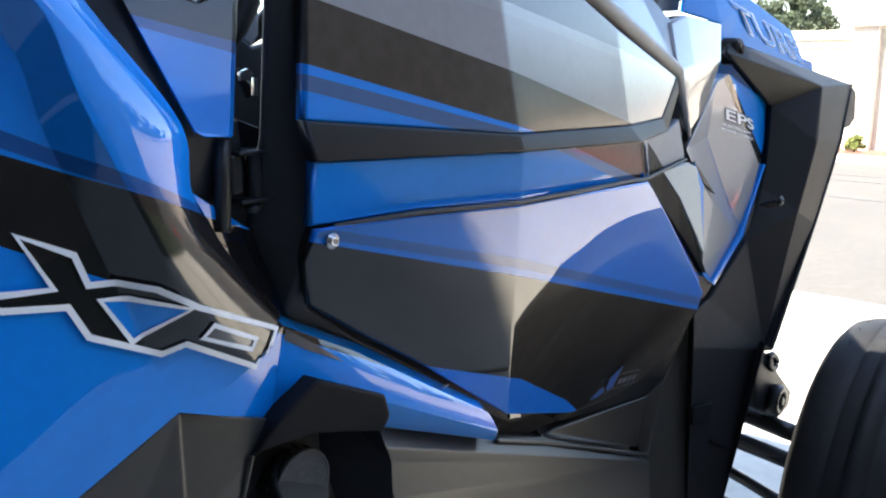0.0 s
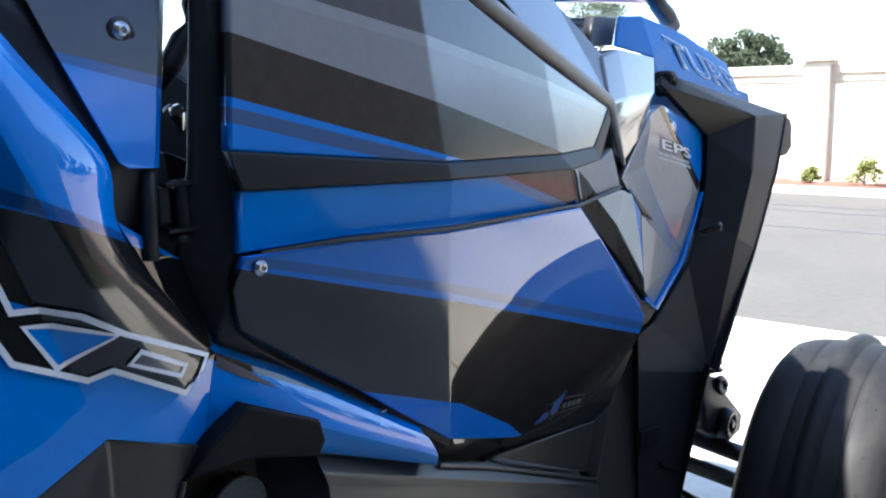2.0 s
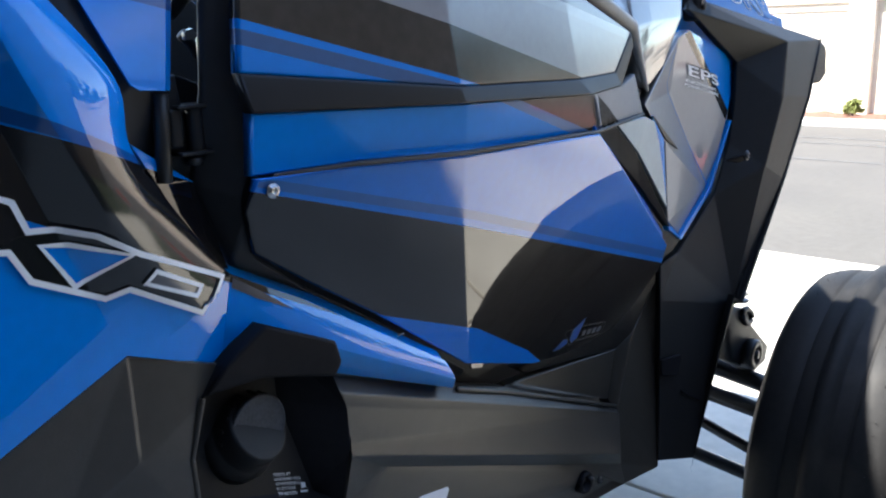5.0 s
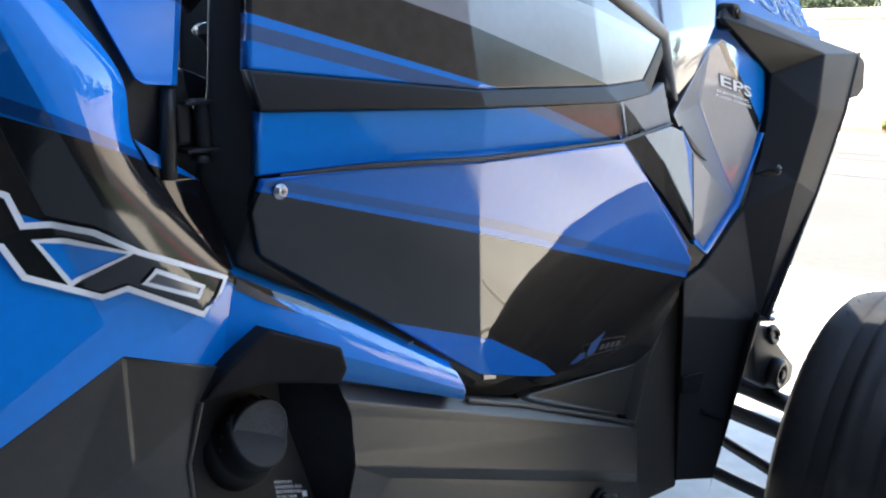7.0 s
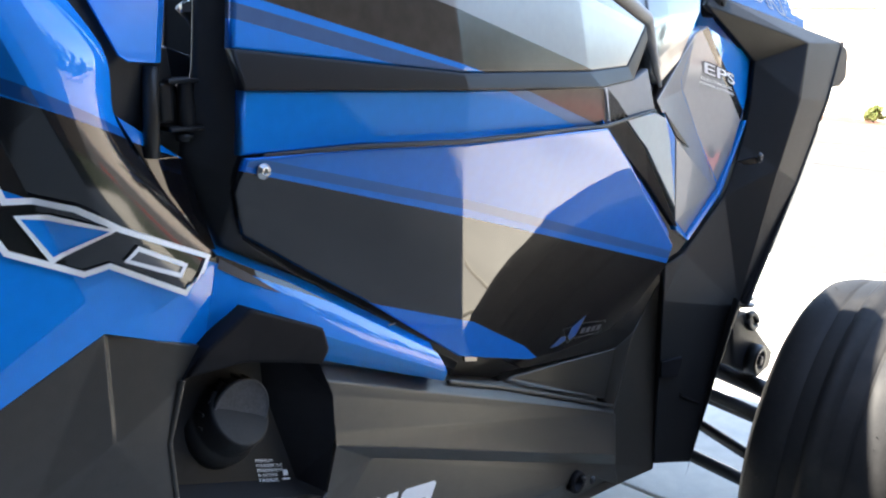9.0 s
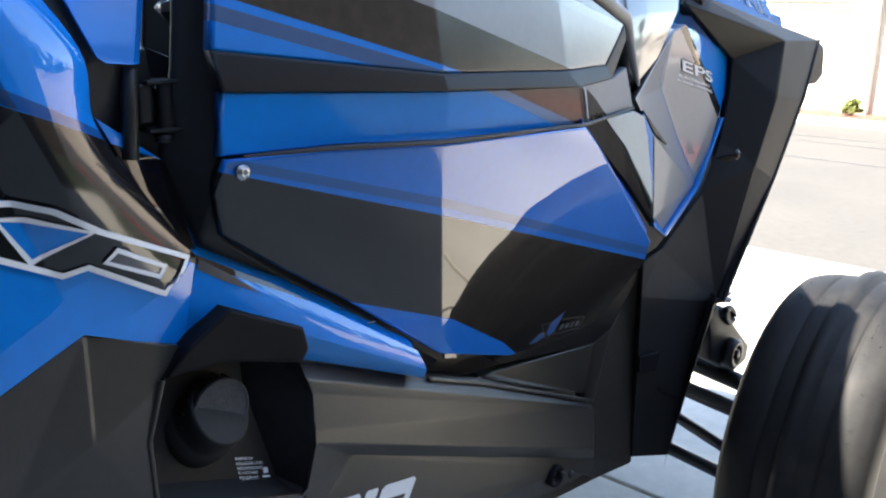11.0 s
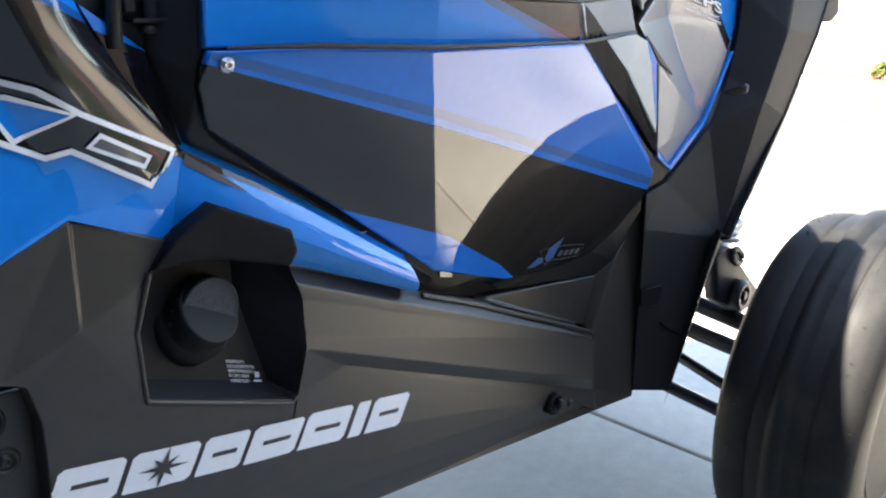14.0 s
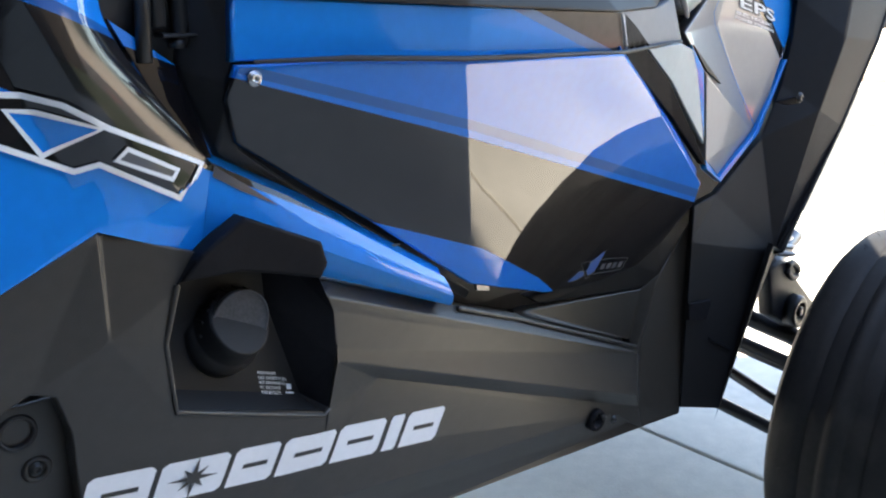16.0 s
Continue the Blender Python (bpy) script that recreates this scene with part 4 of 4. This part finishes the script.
def mark_block(u0, u1, slots, c=0.08):
    w = (u1 - u0)
    o = [(u0, 0), (u1 - w * c, 0), (u1, 0.10), (u1, 0.90), (u1 - w * c, 1), (u0 + w * c, 1), (u0, 0.90)]
    b = decal("mark_block", [[mark_at(*p) for p in o]], rocker, WHITE, rocker, 0.0012, "white slanted block", fine=0.008)
    for s0, s1, v0, v1 in slots:
        decal("slot", [[mark_at(u0 + w * s0, v0), mark_at(u0 + w * s1, v0), mark_at(u0 + w * s1, v1), mark_at(u0 + w * s0, v1)]], rocker, CHAR, b, 0.0016, fine=0.02)
    return b


U = [(x - base0[0]) / (base1[0] - base0[0]) for x in ((0.389, 0.675)[0], (0.395, 0.674)[0], (0.471, 0.659)[0], (0.477, 0.659)[0], (0.533, 0.648)[0], (0.539, 0.646)[0],
                                                      (0.611, 0.633)[0], (0.617, 0.632)[0], (0.689, 0.616)[0], (0.697, 0.615)[0], (0.719, 0.612)[0], (0.726, 0.611)[0])]
SLOT = [(0.25, 0.80, 0.44, 0.56)]
mark_block(0.0, U[0], SLOT)
ring = mark_block(U[1], U[2], [])
star = []
for k in range(16):
    r, t = ((0.40, 0.11, 0.27, 0.11)[k % 4]), k * math.pi / 8
    star.append(mark_at((U[1] + U[2]) / 2 + r * math.sin(t) * (U[2] - U[1]) * 0.95, 0.5 + r * math.cos(t) * 1.35))
decal("star", [[star[k - 1], star[k], star[(k + 1) % 16], mark_at((U[1] + U[2]) / 2, 0.5)] for k in range(0, 16, 2)], rocker, CHAR, ring, 0.0024, "dark eight-point star", fine=0.006)
for k in (3, 5, 7):
    mark_block(U[k], U[k + 1], SLOT)
mark_block(U[9], U[10], [])
mark_block(U[11], 1.0, SLOT)

# lettering and star mark
eps_a, eps_b = (1.519, 1.154), (1.656, 1.125)
words("letter_shadow", "EPS", eps_a, eps_b, 0.0185, side, DARK, side, 0.0014, swell=0.07, lean=-0.1)
words("letters", "EPS", eps_a, eps_b, 0.0178, side, WHITE, side, 0.0022, swell=0.02, lean=-0.1)
words("small_letters", "ELECTRONIC", (1.517, 1.142), (1.643, 1.116), 0.0048, side, WHITE, side, 0.0014, swell=0.02)
words("small_letters", "POWER STEERING", (1.515, 1.134), (1.652, 1.106), 0.0048, side, WHITE, side, 0.0014, swell=0.02)
tb_a, tb_b = (1.622, 1.324), (2.150, 1.226)
words("letters", "TURBO", tb_a, tb_b, 0.043, hood, WHITE, hood, 0.0012, swell=0.035, lean=-0.45)
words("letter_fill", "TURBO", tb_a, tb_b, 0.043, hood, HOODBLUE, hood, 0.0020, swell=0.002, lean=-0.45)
sweep = [(1.066, 0.757), (1.088, 0.771), (1.100, 0.768), (1.102, 0.760), (1.086, 0.756)]
point = [(1.110, 0.782), (1.141, 0.795), (1.134, 0.781), (1.127, 0.762), (1.113, 0.758), (1.106, 0.766)]
mark = decal("star_mark", [sweep, point], insert, MARKBLUE, insert, 0.0012, "small blue and silver star mark", fine=0.006)
for line, closed in (([(1.108, 0.783), (1.085, 0.785), (1.110, 0.753), (1.118, 0.756)], False), ([(1.135, 0.780), (1.151, 0.779), (1.209, 0.768), (1.200, 0.749), (1.116, 0.759)], False), (sweep, True), (point, True)):
    decal("star_mark_line", strokes(line, 0.0007, closed), insert, SILVER, mark, 0.0018, fine=0.006)
for k in range(4):
    x, z = 1.138 + 0.0155 * k, 0.7625 - 0.0022 * k
    decal("star_mark_bar", [[(x, z), (x + 0.011, z - 0.0015), (x + 0.015, z + 0.0075), (x + 0.004, z + 0.009)]], insert, SLATE, mark, 0.0018, "grey bar", fine=0.006)
panel("latch_tab", [((0.885, 0.650, 0.793), (0.911, 0.650, 0.785), (0.912, 0.650, 0.776), (0.886, 0.650, 0.782))], SILVER, door, "bright latch tab", thick=0.004, bevel=0.0008)

# hinge behind the fender
part("hinge_tube", tube_bm([(0.431, 0.622, 1.190), (0.427, 0.622, 1.112)], 0.0072, 20), CHAR, car, "dark grey hinge tube")
hinge = part("door_hinge", box_bm((0.439, 0.622, 1.141), (0.452, 0.646, 1.176), 0.003), HINGE, car, "black steel door hinge")
part("hinge_pin", lathe_bm([(0.003, -0.028), (0.0055, -0.026), (0.0075, -0.022), (0.0075, 0.019), (0.0055, 0.022), (0.003, 0.023)], (0.466, 0.626, 1.156), "z", 24), HINGE, hinge)
part("hinge_leaf", box_bm((0.474, 0.620, 1.141), (0.485, 0.642, 1.166), 0.003), HINGE, hinge)
part("hinge_web", box_bm((0.450, 0.634, 1.140), (0.476, 0.640, 1.172), 0.002), FRAME, hinge)
for z0, z1 in ((1.175, 1.179), (1.133, 1.137)):
    part("hinge_plate", box_bm((0.444, 0.616, z0), (0.494, 0.648, z1), 0.0015), HINGE, hinge)
part("hinge_nut", lathe_bm([(0.002, -0.005), (0.009, -0.004), (0.009, 0.002), (0.002, 0.003)], (0.462, 0.625, 1.128), "z", 6), HINGE, hinge)
panel("latch_cover", [((0.470, 0.662, 1.206), (0.503, 0.660, 1.193), (0.502, 0.660, 1.170), (0.470, 0.662, 1.178))], HINGE, car, "satin grey latch cover", thick=0.01, bevel=0.002)
panel("door_edge", [((0.487, 0.612, 1.411), (0.524, 0.612, 1.416), (0.501, 0.600, 1.238), (0.507, 0.592, 1.172), (0.502, 0.592, 1.116), (0.493, 0.598, 1.090), (0.496, 0.602, 1.068), (0.493, 0.628, 1.020), (0.462, 0.635, 1.106), (0.471, 0.618, 1.189)),
                    ((0.496, 0.602, 1.068), (0.518, 0.620, 1.025), (0.585, 0.632, 0.976), (0.603, 0.650, 0.947), (0.493, 0.628, 1.020)),
                    ((0.585, 0.632, 0.976), (0.701, 0.645, 0.905), (0.881, 0.655, 0.782), (0.885, 0.668, 0.766), (0.715, 0.660, 0.870), (0.603, 0.650, 0.947))],
      DARK, door, "black moulded door edge", thick=0.006, bevel=0.004)
panel("channel_tab", [((0.707, 0.614, 0.8900), (0.718, 0.614, 0.8900), (0.719, 0.614, 0.8885), (0.708, 0.614, 0.8882))], SILVER, door, "bright metal tab", thick=0.003, bevel=0.0006)
panel("dash_block", [((1.375, 0.720, 1.336), (1.412, 0.730, 1.391), (1.514, 0.740, 1.396), (1.462, 0.720, 1.341))], DARK, car, "black dash end block", thick=0.02, bevel=0.004)
part("mirror_arm", tube_bm([(1.664, 0.760, 1.474), (1.731, 0.760, 1.435), (1.773, 0.760, 1.415), (1.809, 0.760, 1.396)], [0.016, 0.018, 0.02, 0.016], 14), DARK, car, "black ribbed mirror arm")
part("screen_bar", tube_bm([(1.348, 0.800, 1.431), (1.588, 0.820, 1.451), (1.857, 0.840, 1.467)], 0.016, 12), NAVY, car, "navy windscreen bar")
part("screen_foot", tube_bm([(1.396, 0.800, 1.379), (1.576, 0.800, 1.392)], 0.012, 12), DARK, car)
shock = panel("shock_mount", [((1.800, 0.668, 0.610), (1.850, 0.664, 0.622), (1.905, 0.660, 0.604), (1.925, 0.658, 0.565), (1.960, 0.655, 0.535), (2.036, 0.655, 0.478), (2.026, 0.655, 0.440), (1.949, 0.655, 0.432), (1.823, 0.66, 0.500))], DARK, car, "dark steering knuckle with bracket", thick=0.03, bevel=0.008)
for (x0, z0), (x1, z1) in (((1.812, 0.676), (1.884, 0.665)), ((1.822, 0.654), (1.912, 0.638)), ((1.846, 0.634), (1.912, 0.622))):
    part("bracket_fin", tube_bm([(x0, 0.675, z0), ((x0 + x1) / 2, 0.658, (z0 + z1) / 2 + 0.003), (x1, 0.665, z1)], [0.004, 0.007, 0.004], 10), FORK, shock, "bright alloy fin")
part("clevis", tube_bm(curve([(1.868, 0.66, 0.606), (1.892, 0.66, 0.608), (1.918, 0.66, 0.592), (1.926, 0.66, 0.578), (1.915, 0.66, 0.570), (1.892, 0.66, 0.575), (1.868, 0.66, 0.596)], 3), 0.0075, 10), DARK, shock, "dark forged clevis")
part("joint_boss", lathe_bm([(0.036, 0.02), (0.036, -0.008), (0.031, -0.013), (0.022, -0.012), (0.018, -0.006), (0.004, -0.006)], (1.905, 0.645, 0.497), "y", 28), HINGE, shock)
part("joint_bolt", lathe_bm([(0.012, 0.004), (0.012, -0.008), (0.009, -0.010), (0.002, -0.010)], (1.905, 0.640, 0.497), "y", 6), HINGE, shock)
panel("shifter_clip", [((0.525, 0.720, 1.244), (0.535, 0.720, 1.248), (0.540, 0.720, 1.243), (0.537, 0.720, 1.237), (0.526, 0.720, 1.236))], SILVER, car, "bright clip", thick=0.006, bevel=0.001)
panel("shifter_clip", [((0.542, 0.720, 1.239), (0.545, 0.720, 1.239), (0.545, 0.720, 1.221), (0.541, 0.720, 1.221))], SILVER, car, "bright clip", thick=0.006, bevel=0.001)

# wheel
prof = [(0.20, 0.11), (0.24, 0.125), (0.30, 0.133), (0.335, 0.128), (0.352, 0.115), (0.360, 0.095), (0.365, 0.075), (0.3665, 0.058), (0.3625, 0.056), (0.3625, 0.050), (0.368, 0.048),
        (0.371, 0.024), (0.371, 0.018), (0.384, 0.013), (0.387, 0.0)]
prof = prof + [(r, -o) for r, o in reversed(prof[:-1])]


def make_wheel(name, centre, wide=1.0):
    """A dark alloy wheel with its ribbed tyre."""
    w = part(name, lathe_bm([(r, o * wide) for r, o in ((0.06, 0.06), (0.09, 0.03), (0.17, 0.02), (0.185, 0.10), (0.205, 0.115), (0.205, -0.115), (0.185, -0.10), (0.17, -0.06), (0.09, -0.05), (0.05, -0.05))], centre, "y", 48), FRAME, car, "dark alloy wheel")
    tyre = part("tyre", lathe_bm([(r, o * wide) for r, o in prof], centre, "y", 96), RUBBER, w, "ribbed black sand tyre")
    nubs = bmesh.new()
    rng = random.Random(5)
    for k in range(170):
        t, o = 2 * math.pi * (k + rng.random()) / 170, rng.choice((-0.112, -0.085, -0.065, 0.085, 0.112))
        r = 0.352 if abs(o) > 0.1 else 0.363
        d = Vector((math.cos(t), 0, math.sin(t)))
        p = Vector(centre) + d * r + Vector((0, o * wide, 0))
        tube_bm([p, p + (d + Vector((0, 1.2 * o / 0.112, 0))) * rng.uniform(0.003, 0.006)], [0.0007, 0.0004], 4, nubs)
    tagged(part("mould_nubs", nubs, RUBBER, tyre), kind="stuff")
    for k in range(8):
        t = k * math.pi / 4
        bolt((centre[0] + 0.15 * math.cos(t), centre[1] - 0.03 * wide, centre[2] + 0.15 * math.sin(t)), 0.006, w, FRAME)
    return w


make_wheel("front_wheel", HUB)
make_wheel("front_wheel", (HUB[0], 1.79, HUB[2]))
make_wheel("rear_wheel", (HUB[0] - 2.29, 0.40, HUB[2]), 1.2)
make_wheel("rear_wheel", (HUB[0] - 2.29, 1.78, HUB[2]), 1.2)

# front suspension
def arm(points, r=0.014, mat=FRAME, name="suspension_arm"):
    return part(name, tube_bm(points, r, 12), mat, car)


for inner, outer, r in (((1.868, 0.75, 0.387), (1.842, 0.62, 0.386), 0.012), ((1.849, 0.75, 0.327), (1.813, 0.62, 0.312), 0.013), ((1.797, 0.75, 0.269), (1.795, 0.62, 0.255), 0.015), ((1.945, 0.75, 0.430), (1.931, 0.64, 0.422), 0.021)):
    arm([between(inner, outer, t) for t in (-1.4, -0.4, 0.4, 1.0, 1.5)], r)
arm([(HUB[0], HUB[1] + 0.04, HUB[2]), (HUB[0], 0.75, HUB[2] + 0.04)], 0.014, DARK, "axle")
part("belly_pan", box_bm((-0.3, 0.80, 0.38), (1.4, 1.4, 0.43), 0.02), DARK, car)
part("tub", box_bm((-0.2, 0.76, 0.43), (1.5, 1.40, 0.80), 0.03), DARK, car)
part("nose", box_bm((1.6, 0.82, 0.55), (2.25, 1.36, 0.95), 0.06), COWL, car)
part("dash", box_bm((1.25, 0.72, 0.95), (1.6, 1.4, 1.24), 0.05), DARK, car)
# far side of the vehicle
part("far_side", box_bm((-0.3, 1.54, 0.55), (1.7, 1.58, 1.15), 0.02), BLUE, car)
# unseen roof; its near edge is placed to shade the front tyre
part("roof", box_bm((-0.25, 0.660, 1.80), (1.06, 1.50, 1.83), 0.012), DARK, car, "black roof panel, out of view, added to shade the front tyre")
# dark box added to block light in the gap behind the fender
part("gap_blocker", box_bm((-0.3, 0.66, 0.9), (0.40, 0.70, 1.5), 0.01), DARK, car)
wheel_c = (0.856, 1.150, 1.435)
bm = tube_bm([(wheel_c[0] + 0.17 * math.cos(k * math.pi / 24) * 0.35, wheel_c[1] + 0.17 * math.sin(k * math.pi / 24), wheel_c[2] + 0.17 * math.cos(k * math.pi / 24) * 0.93) for k in range(49)], 0.015, 10)
part("steering_wheel", bm, DARK, car, "black steering wheel rim")
part("steering_column", tube_bm([wheel_c, (1.45, wheel_c[1], wheel_c[2] - 0.12)], 0.02, 10), FRAME, car)
# cage tubes
part("cage_rear", tube_bm([(-0.1, 0.68, 0.9), (-0.05, 0.70, 1.5), (0.05, 0.74, 1.80)], 0.025, 12), FRAME, car, "black cage tube")
part("cage_front", tube_bm([(1.701, 0.765, 1.460), (1.588, 0.760, 1.530), (1.25, 0.76, 1.62), (1.03, 0.74, 1.80)], 0.02, 12), FRAME, car, "black cage tube")
part("cage_front", tube_bm([(1.55, 1.36, 1.24), (1.25, 1.40, 1.60), (1.03, 1.42, 1.80)], 0.025, 12), FRAME, car, "black cage tube")
# dark sheet standing for the shaded cab; blocks bright background behind it
panel("cab_backing", [((0.628, 0.920, 1.292), (0.665, 0.920, 1.291), (0.692, 0.920, 1.272), (0.763, 0.920, 1.287), (0.742, 0.920, 0.988), (0.605, 0.920, 1.013))], DARK, car, "dark sheet added for the shaded cab interior", thick=0.02, bevel=0.004)
panel("console_ledge", [((0.568, 0.800, 1.193), (0.602, 0.800, 1.179), (0.601, 0.800, 1.166), (0.567, 0.800, 1.172))], CHAR, car, thick=0.02, bevel=0.003)
panel("console_trim", [((0.670, 0.930, 1.310), (0.711, 0.930, 1.328), (0.709, 0.930, 1.288), (0.698, 0.930, 1.275), (0.672, 0.930, 1.292))], GREY, car, thick=0.01, bevel=0.002)
part("grab_handle", tube_bm([(0.626, 0.800, 1.399), (0.615, 0.800, 1.355), (0.600, 0.800, 1.321), (0.580, 0.800, 1.290), (0.555, 0.800, 1.268)], 0.013, 12), DARK, car, "black curved grab handle")
part("shift_lever", tube_bm([(0.560, 0.780, 1.244), (0.572, 0.780, 1.232), (0.580, 0.780, 1.220)], [0.007, 0.006, 0.008], 10), DARK, car)
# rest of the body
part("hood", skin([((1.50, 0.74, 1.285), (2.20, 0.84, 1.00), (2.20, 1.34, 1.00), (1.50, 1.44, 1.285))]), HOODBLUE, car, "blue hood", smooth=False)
part("front_bumper", tube_bm([(2.05, 0.80, 0.50), (2.30, 0.84, 0.55), (2.38, 1.09, 0.60), (2.30, 1.34, 0.55), (2.05, 1.38, 0.50)], 0.02, 12), FRAME, car, "black bumper tube")
part("rear_deck", box_bm((-1.05, 0.68, 0.78), (-0.28, 1.50, 0.98), 0.04), DARK, car, "black cargo deck")
part("rear_axle", tube_bm([(HUB[0] - 2.29, 0.45, HUB[2]), (HUB[0] - 2.29, 1.73, HUB[2])], 0.03, 12), DARK, car)
part("trailing_arm", tube_bm([(0.0, 0.74, 0.45), (-0.25, 0.66, 0.42), (HUB[0] - 2.29, 0.56, HUB[2])], 0.03, 12), FRAME, car)
part("trailing_arm", tube_bm([(0.0, 1.44, 0.45), (-0.25, 1.52, 0.42), (HUB[0] - 2.29, 1.62, HUB[2])], 0.03, 12), FRAME, car)
for y0, y1 in ((0.80, 1.06), (1.12, 1.38)):
    part("seat_cushion", box_bm((0.12, y0, 0.78), (0.58, y1, 0.90), 0.04), SEAT, car, "black vinyl seat cushion")
    part("backrest", box_bm((-0.06, y0, 0.86), (0.12, y1, 1.46), 0.05), SEAT, car, "black vinyl backrest")
part("cage_rear", tube_bm([(-0.1, 1.50, 0.9), (-0.05, 1.48, 1.5), (0.05, 1.44, 1.80)], 0.025, 12), FRAME, car, "black cage tube")
for y in (0.74, 1.44):
    part("roof_tube", tube_bm([(0.05, y, 1.80), (0.5, y, 1.83), (1.03, y, 1.80)], 0.025, 12), FRAME, car, "black cage tube")
part("cross_tube", tube_bm([(0.05, 0.74, 1.80), (0.05, 1.44, 1.80)], 0.022, 12), FRAME, car, "black cage tube")
part("cross_tube", tube_bm([(1.03, 0.74, 1.80), (1.03, 1.44, 1.80)], 0.022, 12), FRAME, car, "black cage tube")
